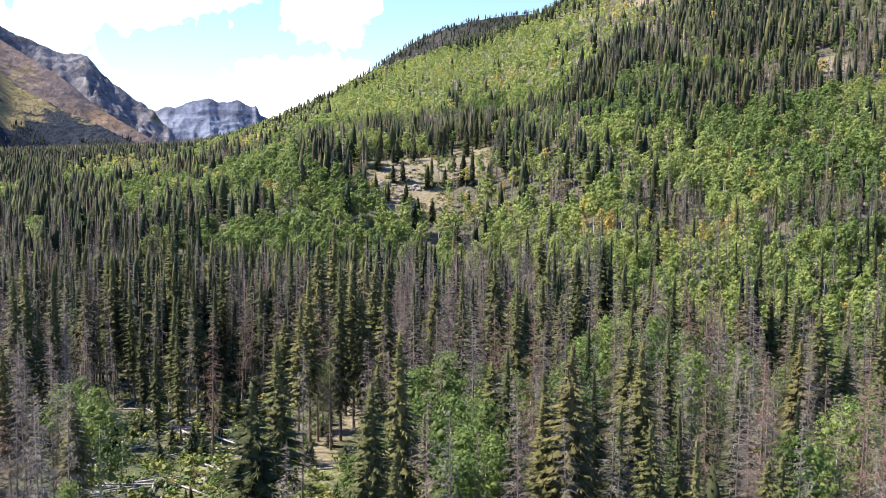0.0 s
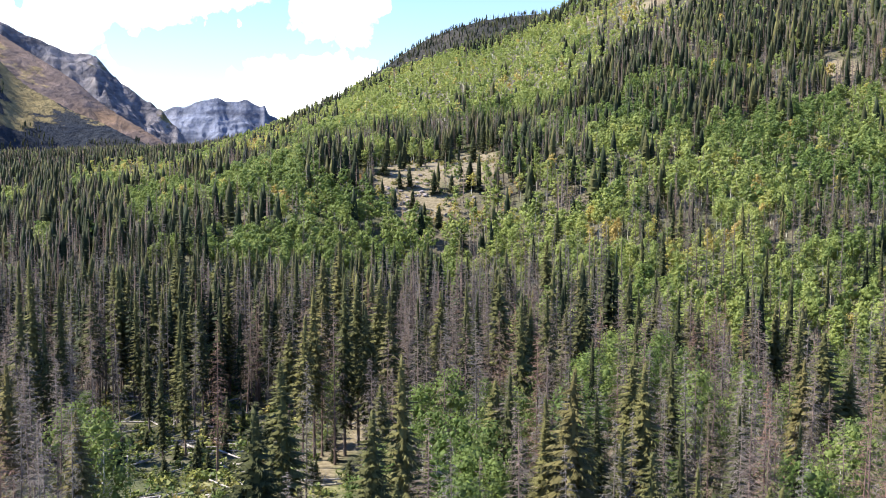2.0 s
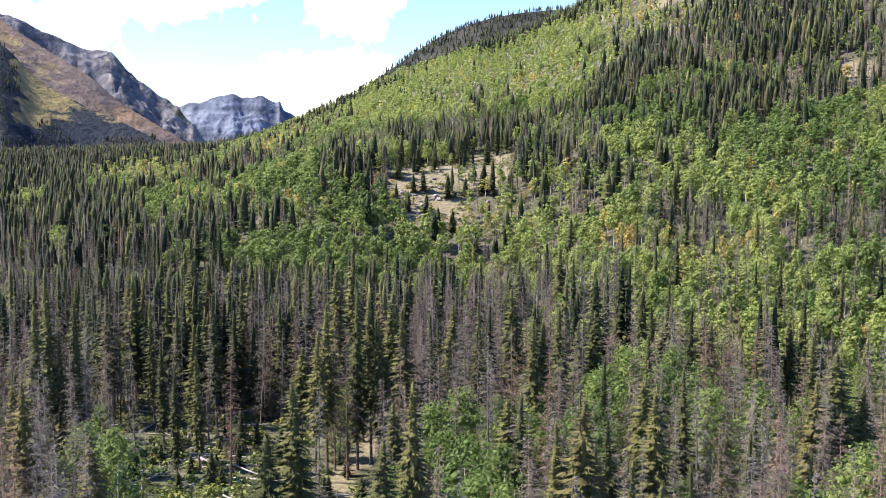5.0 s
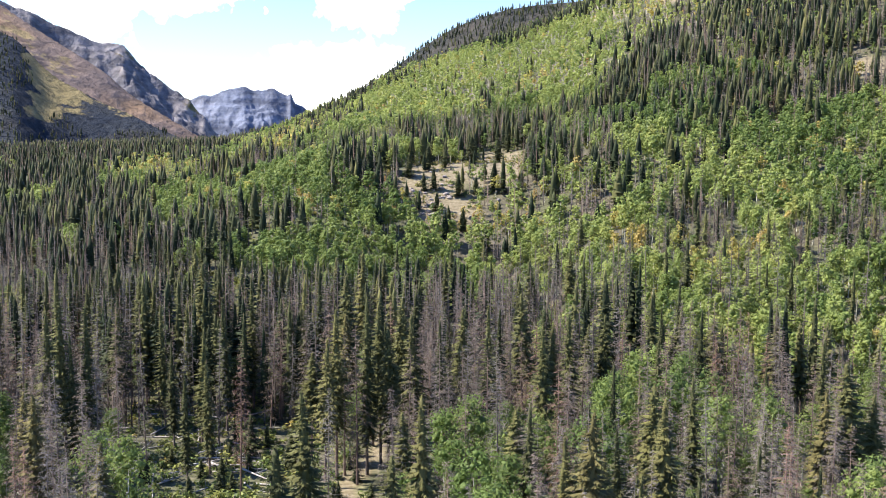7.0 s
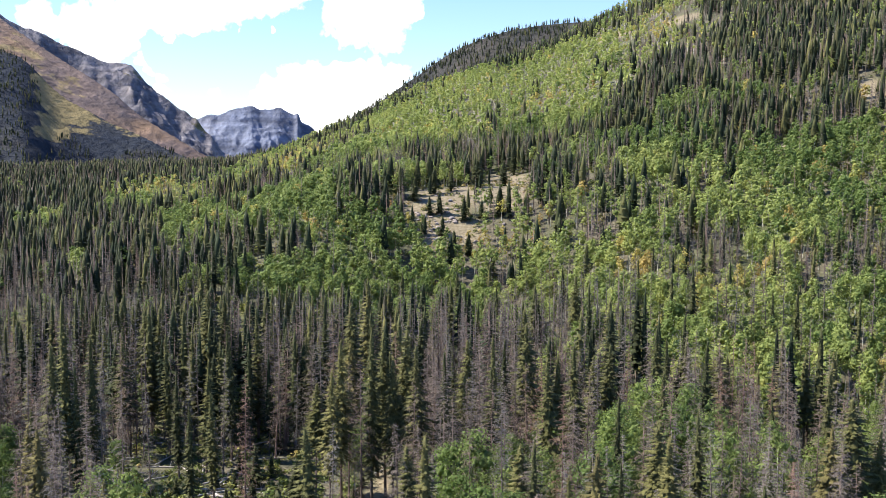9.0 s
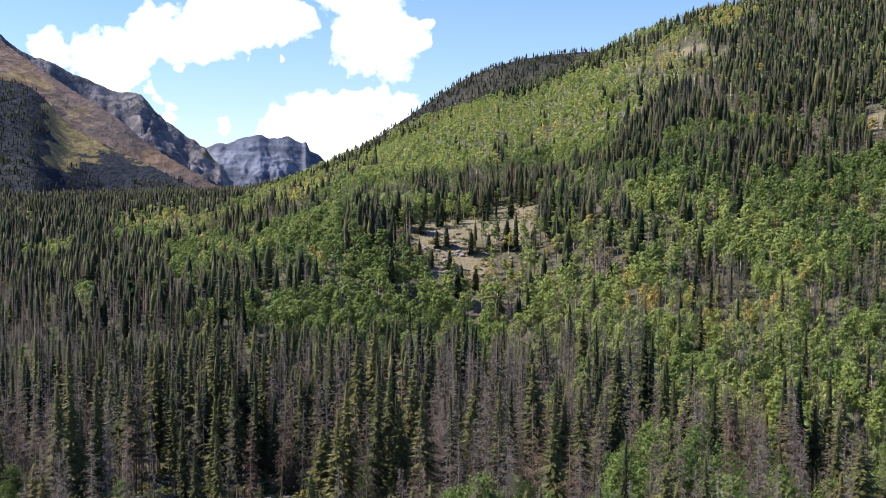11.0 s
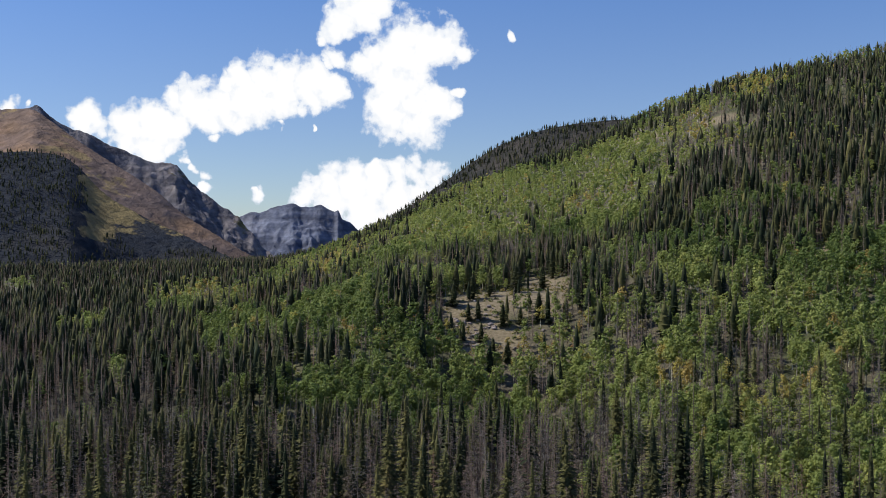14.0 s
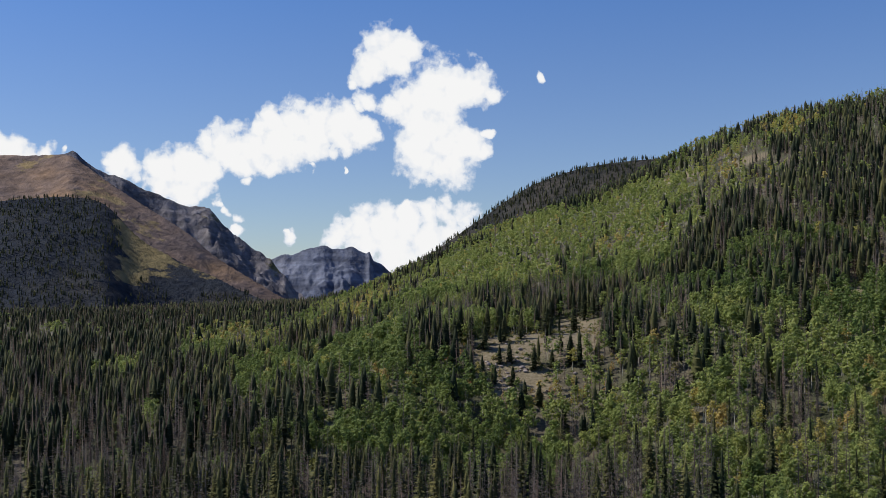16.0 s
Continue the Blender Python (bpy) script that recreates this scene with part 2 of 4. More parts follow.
M_WOOD = material("weathered_wood", wood_mat, 0.85)
M_STONE = material("boulder_stone", stone_mat, 0.9)
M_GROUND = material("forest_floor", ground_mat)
# needles' lowest tone is darkened, to hold cloud shade for the far spruces
M_SPRUCE = material("spruce_needles", tinted((0.024, 0.033, 0.017), (0.115, 0.112, 0.045), [(0.8, (0.12, 0.112, 0.045)), (1.0, (0.16, 0.105, 0.05))], 0.16), 0.7, 0.12)
M_DEAD = material("dead_twigs", tinted((0.165, 0.147, 0.135), (0.158, 0.124, 0.106), [(1.0, (0.19, 0.11, 0.082))]), 0.9)
M_BARK = material("conifer_bark", tinted((0.14, 0.115, 0.10), (0.16, 0.105, 0.085)), 0.9)
M_ASPEN = material("aspen_leaves", tinted((0.132, 0.188, 0.050), (0.305, 0.348, 0.104), [(0.78, (0.45, 0.385, 0.11)), (0.9, (0.40, 0.27, 0.11)), (1.0, (0.44, 0.21, 0.085))], 0.44, 0.13), 0.6)
M_WHITE = material("aspen_bark", tinted((0.36, 0.35, 0.30), (0.52, 0.50, 0.44)), 0.8)
M_BUSH = material("bush_leaves", tinted((0.09, 0.13, 0.035), (0.22, 0.23, 0.065), [(1.0, (0.36, 0.28, 0.10))], 0.3), 0.6)


def rock_mat(stops, scale, relief=12.0, patch=None, strata=0.0):
    """Far slopes: colours by a wide noise, gullies that run downhill, and patches of another cover."""
    def build(nt, b):
        n1, n2 = noise_tex(nt, scale, 8, 0.6), noise_tex(nt, scale * 7, 6, 0.6)
        c = ramp(nt, n1, stops)
        if patch:
            n3 = noise_tex(nt, patch[0], 6, 0.62)
            c = mix(nt, ramp(nt, n3, [(patch[1], (0, 0, 0)), (patch[1] + 0.05, (1, 1, 1))]), c, patch[2])
        g = ramp(nt, n2, [(0.3, (0.6, 0.6, 0.6)), (0.7, (1.3, 1.3, 1.3))])
        c = mix(nt, 1.0, c, g, "MULTIPLY")
        if strata:
            tc, mp, w = nt.nodes.new("ShaderNodeTexCoord"), nt.nodes.new("ShaderNodeMapping"), nt.nodes.new("ShaderNodeTexNoise")
            mp.inputs["Scale"].default_value, mp.inputs["Rotation"].default_value = (0.1, 0.1, 1.0), (0.1, 0.5, 0)
            w.inputs["Scale"].default_value, w.inputs["Detail"].default_value = strata, 5
            nt.links.new(tc.outputs["Object"], mp.inputs[0])
            nt.links.new(mp.outputs[0], w.inputs["Vector"])
            c = mix(nt, 1.0, c, ramp(nt, w.outputs[0], [(0.35, (0.62, 0.62, 0.64)), (0.65, (1.3, 1.28, 1.24))]), "MULTIPLY")
        nt.links.new(c, b.inputs["Base Color"])
        bump(nt, b, n2, 0.8, relief)
    return build


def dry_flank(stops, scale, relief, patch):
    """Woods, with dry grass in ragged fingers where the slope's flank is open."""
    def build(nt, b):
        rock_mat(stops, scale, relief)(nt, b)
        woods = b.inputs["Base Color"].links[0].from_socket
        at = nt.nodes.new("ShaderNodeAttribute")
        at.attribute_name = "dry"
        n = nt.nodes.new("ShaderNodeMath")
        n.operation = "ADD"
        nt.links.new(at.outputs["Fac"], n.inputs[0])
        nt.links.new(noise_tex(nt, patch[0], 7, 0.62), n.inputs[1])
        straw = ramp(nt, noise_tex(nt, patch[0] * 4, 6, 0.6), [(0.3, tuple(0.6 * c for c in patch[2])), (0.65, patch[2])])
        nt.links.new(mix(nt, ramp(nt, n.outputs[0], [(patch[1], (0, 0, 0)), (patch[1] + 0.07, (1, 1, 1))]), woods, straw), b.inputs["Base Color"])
    return build


M_BROWN = material("tundra_slope", rock_mat([(0.36, (0.14, 0.108, 0.098)), (0.5, (0.20, 0.142, 0.112)), (0.64, (0.26, 0.168, 0.105))], 0.005, 12, (0.008, 0.56, (0.27, 0.20, 0.10))), 0.95, 0.1)
M_WOODED = material("far_woods", rock_mat([(0.34, (0.028, 0.03, 0.03)), (0.5, (0.042, 0.042, 0.038)), (0.66, (0.065, 0.058, 0.05))], 0.01), 0.95, 0.1)
# the woods' dark blue is cloud shade and haze painted into the colour
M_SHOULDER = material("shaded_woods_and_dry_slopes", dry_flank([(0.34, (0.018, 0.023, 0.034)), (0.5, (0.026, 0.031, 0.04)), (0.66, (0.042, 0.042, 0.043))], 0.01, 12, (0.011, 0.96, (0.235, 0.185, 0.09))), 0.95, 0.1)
# grey rock with its darker tones shifted blue, a little haze in the colour
M_ROCK = material("grey_rock", rock_mat([(0.34, (0.08, 0.083, 0.105)), (0.5, (0.15, 0.142, 0.155)), (0.66, (0.26, 0.23, 0.225))], 0.006, 16, (0.006, 0.60, (0.13, 0.115, 0.055)), 0.045), 0.95, 0.1)
# the farthest rock's blue is distance haze, put into its base colour
M_HAZE_ROCK = material("haze_tinted_rock", rock_mat([(0.34, (0.105, 0.122, 0.175)), (0.5, (0.135, 0.15, 0.20)), (0.66, (0.18, 0.185, 0.22))], 0.004, 14, None, 0.03), 0.95, 0.1)


# ---- terrain ----
def sheet(name, az, dist, height, mat, label, category, kind="structure"):
    """A sheet of land over a fan of azimuths and distances."""
    A, D = np.meshgrid(np.radians(az), dist)
    X, Y = np.sin(A) * D, np.cos(A) * D
    Z = height(X, Y)
    n, m = A.shape
    idx = np.arange(n * m).reshape(n, m)
    q = np.stack([idx[:-1, :-1], idx[:-1, 1:], idx[1:, 1:], idx[1:, :-1]], -1).reshape(-1, 4)
    me = bpy.data.meshes.new(name)
    me.vertices.add(n * m)
    me.vertices.foreach_set("co", np.stack([X, Y, Z], -1).ravel())
    me.loops.add(q.size)
    me.loops.foreach_set("vertex_index", q[:, ::-1].ravel())
    me.polygons.add(len(q))
    me.polygons.foreach_set("loop_start", np.arange(0, q.size, 4))
    me.update(calc_edges=True)
    me.polygons.foreach_set("use_smooth", np.ones(len(q), bool))
    me.materials.append(mat)
    return tagged(new(name, me), label, category, kind=kind)


near_az = np.arange(-36, 30.01, 0.4)
around = np.concatenate([np.arange(-180, -36, 3.0), near_az, np.arange(33, 178, 3.0), [180.0]])
rings = np.concatenate([[0.02, 3.0], np.linspace(8, 90, 20), np.arange(92, 240, 2.0), np.geomspace(242, 1500, 170), np.geomspace(1540, 4900, 20)])
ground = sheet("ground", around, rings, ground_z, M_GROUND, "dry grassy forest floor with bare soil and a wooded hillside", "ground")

# patches of the woods: azimuth, distance, half width in degrees, half depth in metres
CLEARINGS = [(-1.4, 392, 2.5, 17), (-1.9, 412, 2.1, 30), (-0.6, 435, 2.1, 38), (0.6, 430, 2.0, 40), (1.7, 460, 1.8, 48), (1.2, 495, 1.6, 34), (-2.6, 436, 1.2, 28), (2.3, 436, 0.9, 28), (14.9, 560, 0.8, 16), (19.5, 560, 1.6, 18), (15.2, 470, 1.0, 10), (6.7, 880, 1.4, 22), (10.0, 840, 1.2, 26)]
ORANGE = [(-14.4, 545, 0.9, 20), (-12.6, 560, 0.8, 18), (-16.9, 505, 0.6, 15), (-3.2, 386, 1.1, 13), (-2.0, 379, 1.6, 11), (-0.4, 376, 1.6, 10), (1.0, 378, 1.2, 11), (-5.0, 405, 0.9, 8), (3.2, 393, 0.5, 9), (-13.6, 548, 0.7, 20), (-17.2, 510, 0.35, 14), (10.5, 470, 0.3, 8), (-10.5, 600, 0.9, 30)]
DENSE = [(-2.8, 310, 6.4, 25), (-6.7, 324, 6.0, 31), (-15.0, 453, 2.1, 61), (-10.5, 314, 3.5, 14), (-6.4, 372, 2.5, 23), (-10.0, 428, 3.5, 64)]
YELLOW = [(-16.0, 600, 1.6, 36), (-8.5, 520, 1.1, 24), (13.5, 260, 1.4, 12), (9.3, 870, 1.3, 40), (-3.2, 930, 1.5, 14), (19.0, 400, 1.0, 14), (9.2, 316, 1.7, 11), (12.9, 290, 1.6, 12), (9.2, 833, 1.4, 100), (10.2, 1057, 2.4, 6), (12.2, 965, 1.4, 83), (-17.8, 718, 1.8, 99), (3.0, 693, 1.2, 26), (10.8, 1062, 2.8, 6), (-2.2, 956, 1.8, 6), (-10.1, 758, 1.8, 152), (15.4, 303, 1.2, 11), (7.5, 1030, 2.1, 6)]
DARK = [(7.9, 574, 1.6, 64), (13.2, 455, 1.1, 55), (14.9, 761, 2.6, 162), (5.0, 956, 1.8, 48), (-0.3, 484, 0.6, 63), (4.2, 428, 0.6, 50), (-15.1, 843, 2.4, 165), (-7.1, 958, 2.8, 80), (2.1, 926, 2.1, 43), (17.5, 595, 2.1, 120), (16.1, 795, 4.3, 303), (11.6, 1005, 2.8, 64)]
LIGHT = [(3.8, 345, 1.8, 24), (6.3, 328, 1.6, 24), (8.5, 345, 1.6, 20), (6.4, 247, 2.9, 15), (14.8, 238, 3.0, 16), (11.5, 232, 2.0, 10), (3.9, 796, 4.0, 120), (5.3, 638, 2.8, 84), (-2.2, 755, 4.3, 158), (0.9, 813, 3.7, 116), (9.2, 416, 2.1, 40), (13.5, 369, 2.5, 32), (8.4, 283, 4.9, 13), (14.6, 268, 2.1, 13), (-22.9, 558, 1.2, 34), (-21.0, 408, 0.6, 14), (-25.6, 944, 0.6, 83), (15.8, 354, 2.8, 42)]
TRAIL = [(-4.1, 228.2), (-4.6, 210.7), (-4.8, 195.8), (-5.0, 182.6), (-5.8, 174.5), (-6.7, 167.2), (-6.6, 158.6), (-8.6, 155.6), (-11.4, 151.5)]


def within(x, y, patches):
    """How far a place lies inside the nearest of the patches, 0 to 1, with ragged rims."""
    a, d = np.degrees(np.arctan2(x, y)), np.hypot(x, y)
    n = 0.55 * fbm(x, y, 28, 3)
    best = np.zeros_like(a)
    for pa, pd, ra, rd in patches:
        best = np.maximum(best, smooth(1.15, 0.75, np.sqrt(((a - pa) / ra) ** 2 + ((d - pd) / rd) ** 2) + n))
    return best


def on_trail(x, y):
    best = np.zeros_like(x)
    for (a0, d0), (a1, d1) in zip(TRAIL, TRAIL[1:]):
        p, q = heading(a0, 0) * d0, heading(a1, 0) * d1
        t = np.clip(((x - p.x) * (q.x - p.x) + (y - p.y) * (q.y - p.y)) / (q - p).length ** 2, 0, 1)
        best = np.maximum(best, smooth(2.6, 1.0, np.hypot(x - p.x - t * (q.x - p.x), y - p.y - t * (q.y - p.y))))
    return best


co = np.zeros(len(ground.data.vertices) * 3)
ground.data.vertices.foreach_get("co", co)
gx, gy = co[0::3], co[1::3]
ground.data.attributes.new("bare", "FLOAT", "POINT").data.foreach_set("value", np.maximum(within(gx, gy, CLEARINGS), on_trail(gx, gy)))
MEADOWS = [(-11.8, 153, 2.5, 12), (-6.9, 159, 1.8, 10), (18.5, 168, 2.5, 17), (-15.6, 245, 2.1, 20), (9.8, 186, 1.4, 14), (-21.7, 214, 2.1, 19)]
ground.data.attributes.new("meadow", "FLOAT", "POINT").data.foreach_set("value", within(gx, gy, MEADOWS))


def ridge(table, near_slope, far_slope, rough=20.0, size=300.0, sharp=0.0, teeth=0.0):
    """The height of a range with its crest at rows of (azimuth, elevation, distance) as seen from above the valley."""
    def height(x, y):
        a, d = np.degrees(np.arctan2(x, y)), np.hypot(x, y)
        D = curve(a, [(r[0], r[2]) for r in table], 0.8)
        E = curve(a, [(r[0], r[1]) for r in table], 0.08 if teeth else 0.2)
        if teeth:
            E = E + teeth * (fbm(a, a * 0 + 7.7, 0.8, 4, 0.6))
        Z = 65 + D * np.tan(np.radians(E))
        n = fbm(x, y, size, 6, 0.55)
        if sharp:
            n = n + sharp * (0.3 - np.abs(fbm(x + 900, y, size * 0.7, 5, 0.6)) * 1.6)
        z = Z - np.where(d < D, near_slope * (D - d), far_slope * (d - D))
        return z + n * rough * (0.2 + 0.8 * smooth(0, 200, np.abs(d - D)))
    return height


fan = lambda a, b, s: np.arange(a, b + s / 2, s)
BACK = ridge([(-10, -1.0, 2600), (-6.1, 1.6, 2600), (-4.5, 2.72, 2600), (-3.3, 3.52, 2600), (-2.4, 4.15, 2600), (-1.2, 4.86, 2600), (0.2, 5.38, 2600), (1.5, 5.75, 2600), (3, 5.97, 2600), (4.6, 6.1, 2600), (6.5, 6.15, 2600), (20, 5.2, 2600)], 0.45, 0.3, 8)
SHOULDER = ridge([(-50, 3.4, 1900), (-36, 3.9, 1900), (-28.5, 4.05, 1900), (-27.2, 4.2, 1900), (-25.4, 4.3, 1900), (-24.1, 4.15, 1900), (-23.4, 3.9, 1880), (-22.8, 3.3, 1860), (-22.2, 2.6, 1840), (-21.4, 1.95, 1820), (-19.3, 0.75, 1760), (-17.9, 0.2, 1720), (-16.8, -0.4, 1690), (-15.7, -0.9, 1660), (-13, -2, 1600)], 0.42, 0.3, 16, 260, 0.7)
sheet("ridge_behind_hill", fan(-10, 20, 0.15), np.linspace(2000, 3000, 70), BACK, M_WOODED, "dark wooded ridge behind the green hillside", "ridge")
shoulder = sheet("wooded_shoulder", fan(-50, -13, 0.15), np.linspace(1200, 2200, 120), SHOULDER, M_SHOULDER, "forested mountain shoulder coloured as in cloud shade, with dry yellow slopes", "mountain")
co = np.zeros(len(shoulder.data.vertices) * 3)
shoulder.data.vertices.foreach_get("co", co)
sa = np.degrees(np.arctan2(co[0::3], co[1::3]))
shoulder.data.attributes.new("dry", "FLOAT", "POINT").data.foreach_set("value", 0.55 * smooth(-24.2, -22.2, sa) * smooth(30, 78, co[2::3]))
sheet("brown_mountain", fan(-50, -14, 0.15), np.linspace(1800, 3100, 120), ridge([(-50, 4.8, 2800), (-36, 5.9, 2800), (-28.5, 6.27, 2750), (-26.9, 6.32, 2750), (-25.5, 6.42, 2700), (-25.1, 6.4, 2700), (-24.4, 5.9, 2650), (-23.5, 5.2, 2600), (-21.9, 4.1, 2550), (-20.3, 3.1, 2500), (-19.1, 2.3, 2450), (-18.2, 1.45, 2420), (-17.4, 0.9, 2400), (-15.5, -0.3, 2350), (-14, -1.2, 2350)], 0.5, 0.45, 12, 330, 0.5),
      M_BROWN, "bare brown mountain with tundra slopes turning orange", "mountain")
sheet("rocky_mountain", fan(-34, -10, 0.1), np.linspace(2800, 3800, 140), ridge([(-34, 5.4, 3500), (-27, 6.1, 3500), (-25, 6.35, 3500), (-23.9, 5.72, 3500), (-22.8, 5.16, 3500), (-21.6, 4.69, 3500), (-20.4, 4.29, 3500), (-19.3, 3.95, 3500), (-18.5, 4.02, 3500), (-17.9, 3.5, 3480), (-17.3, 2.8, 3450), (-16.6, 2.15, 3430), (-15.9, 1.5, 3410), (-15.5, 1.43, 3400), (-14.9, 0.97, 3380), (-14.3, 0.3, 3350), (-13.8, -0.6, 3330), (-10, -3, 3300)], 0.72, 0.5, 80, 240, 1.3, 0.14),
      M_ROCK, "steep grey rocky mountain with scree gullies", "mountain")
# farthest peak; its material carries the blue of the haze
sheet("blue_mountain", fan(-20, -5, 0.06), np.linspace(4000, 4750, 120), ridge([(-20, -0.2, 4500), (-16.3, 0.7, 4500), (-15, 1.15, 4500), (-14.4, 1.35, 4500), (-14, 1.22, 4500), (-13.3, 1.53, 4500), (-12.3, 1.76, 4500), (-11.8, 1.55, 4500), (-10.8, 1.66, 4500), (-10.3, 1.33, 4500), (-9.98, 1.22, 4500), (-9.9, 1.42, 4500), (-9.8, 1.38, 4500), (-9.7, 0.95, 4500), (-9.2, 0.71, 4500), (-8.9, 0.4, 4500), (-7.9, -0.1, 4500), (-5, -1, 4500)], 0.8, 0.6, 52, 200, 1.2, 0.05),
      M_HAZE_ROCK, "distant rocky peak with a notched crest, coloured haze blue", "mountain")


# ---- trees: templates one unit high, as corners, triangles and a material for each triangle (0 crown, 1 trunk, 2 dead limbs) ----
def weld(parts):
    vs, fs, ms, k = [], [], [], 0
    for v, f, m in parts:
        vs.append(np.asarray(v, float)), fs.append(np.asarray(f) + k), ms.append(np.full(len(f), m))
        k += len(v)
    return np.concatenate(vs), np.concatenate(fs), np.concatenate(ms)


def stem(g, r, h, sides=5, rings=3, sway=0.01):
    a = np.arange(sides) * 2 * math.pi / sides
    v, f, off = [], [], np.zeros(2)
    for k in range(rings):
        t = k / rings
        rr = r * (1 - 0.85 * t) * (1.35 if k == 0 else 1)
        v.append(np.stack([np.cos(a) * rr + off[0], np.sin(a) * rr + off[1], a * 0 + h * t], -1))
        off = off + g.normal(size=2) * sway
    v = np.concatenate(v + [[[off[0], off[1], h]]])
    for k in range(rings - 1):
        for i in range(sides):
            p, q = k * sides + i, k * sides + (i + 1) % sides
            f += [(p, q, q + sides), (p, q + sides, p + sides)]
    top = (rings - 1) * sides
    return v, f + [(top + i, top + (i + 1) % sides, rings * sides) for i in range(sides)], 1


def bough(z, a, L, rise, droop):
    """Base, tip and side way of a bough."""
    c, s = math.cos(a), math.sin(a)
    return np.array([0.05 * L * c, 0.05 * L * s, z]), np.array([L * c, L * s, z + rise * L - droop * L]), np.array([-s, c, 0.0])


def spire(t, width, cone, point=0.62):
    """How far the limbs reach at a share of the crown's height: a point that widens quickly, then a nearly even column."""
    return width * (0.06 + 0.94 * min(1.0, (1 - t) / point) ** cone) * (0.72 + 0.28 * min(1.0, t * 7))


def conifer(g, whorls, per, sprays, width=0.12, base=0.15, bare=0, twig=0.003, cone=0.85, gaps=0.1, inner=0.4, fan=0.30, point=0.62):
    """A living spruce: a straight stem, a ragged dark core and tiers of drooping flat boughs with smaller sprays along them."""
    parts = [stem(g, 0.0075, 0.985, 5 if sprays > 4 else 3, 3 if sprays > 2 else 1, 0.002)]
    steps, sides = max(3, whorls // 4), 7 if sprays else 5
    ring = []
    for k in range(steps):
        t = k / steps
        r = spire(t, width, cone, point) * inner * (0.7 + 0.6 * g.random(sides)) * (0.55 if k == 0 else 1)
        a = np.arange(sides) * 2 * math.pi / sides + k * 0.45
        ring.append(np.stack([np.cos(a) * r, np.sin(a) * r, base + (1 - base) * t + g.normal(size=sides) * 0.012], -1))
    v = np.concatenate(ring + [[[0, 0, 0.97]]])
    f = [q for k in range(steps - 1) for i in range(sides) for q in ((k * sides + i, k * sides + (i + 1) % sides, (k + 1) * sides + (i + 1) % sides), (k * sides + i, (k + 1) * sides + (i + 1) % sides, (k + 1) * sides + i))]
    parts.append((v, f + [((steps - 1) * sides + i, (steps - 1) * sides + (i + 1) % sides, steps * sides) for i in range(sides)], 0))
    for k in range(whorls):
        t0 = (k + 0.3 * g.random()) / whorls
        full = 0.85 + 0.3 * g.random()
        for j in range(per):
            if g.random() < gaps:
                continue
            t = min(0.985, max(0.0, t0 + g.normal() * 0.35 / whorls))
            L = spire(t, width, cone, point) * full * (0.68 + 0.5 * g.random())
            a = (j + 0.5 * (k % 2)) * 6.2832 / per + k * 0.7 + g.normal() * 0.25
            p, q, side = bough(base + (0.985 - base) * t, a, L, 0.45 * t, 0.30 + 0.28 * g.random())
            d = side * L * fan * (0.75 + 0.5 * g.random())
            m = p + (q - p) * (0.5 + 0.15 * g.random())
            sag = np.array([0, 0, 0.13 * L])
            parts.append(([p + sag * 0.5, m + d - sag, q, m - d - sag], [(0, 1, 2), (0, 2, 3)], 0))
            for i in range(sprays):
                u = 0.25 + 0.75 * (i + g.random()) / sprays
                o = p + (q - p) * u
                way = (q - p) * 0.5 + side * L * (0.9 if i % 2 else -0.9) * (0.6 + 0.4 * g.random()) * (1.15 - u) - sag * (0.6 + 1.6 * g.random())
                e = (q - p) * 0.11 + sag * 0.2
                parts.append(([o - e, o + e, o + way * (0.45 + 0.25 * g.random())], [(0, 1, 2)], 0))
    for k in range(bare):
        z, a = 0.08 + (base + 0.06) * g.random(), g.random() * 6.3
        L = width * 0.75 * (0.4 + 0.7 * g.random())
        p, q, side = bough(z, a, L, 0, 0.25 + 0.4 * g.random())
        d = np.array([0, 0, twig])
        parts.append(([p + d, q, p - d], [(0, 1, 2)], 2))
        for i in range(2):
            o = p + (q - p) * g.uniform(0.3, 0.9)
            e = (q - p) / L * twig
            parts.append(([o - e, o + e, o + (side * g.normal() * 0.8 + np.array([0, 0, -0.4])) * L * 0.3], [(0, 1, 2)], 2))
    return weld(parts)


def snag(g, limbs, twigs, width=0.07, low=0.10, twig=0.0022, top=1.0, trunk=0.0068):
    """A dead spruce: a straight stem with drooping bare limbs and hanging twigs."""
    parts = [stem(g, trunk, top, 5 if twigs > 2 else 3, 3 if twigs > 2 else 1, 0.002)]
    for k in range(limbs):
        z = low + (0.975 - low) * (k + g.random()) / limbs
        t = (z - low) / (1 - low)
        L = spire(t, width, 0.8) * (0.35 + 0.75 * g.random())
        a = g.random() * 6.2832
        p, q, side = bough(z, a, L, 0.25 * t, 0.08 + 0.35 * g.random())
        d = np.array([0, 0, twig])
        parts.append(([p + d, q, p - d], [(0, 1, 2)], 0))
        for i in range(twigs):
            o = p + (q - p) * (0.15 + 0.85 * (i + g.random()) / twigs)
            way = (q - p) / L * (0.2 + 0.6 * g.random()) + side * g.normal() * 0.9 + np.array([0, 0, -0.05 - 0.45 * g.random()])
            n = max(L, 0.02) * (0.3 + 0.45 * g.random())
            e = (q - p) / L * twig
            parts.append(([o - e, o + e, o + way * n], [(0, 1, 2)], 0))
    return weld(parts)


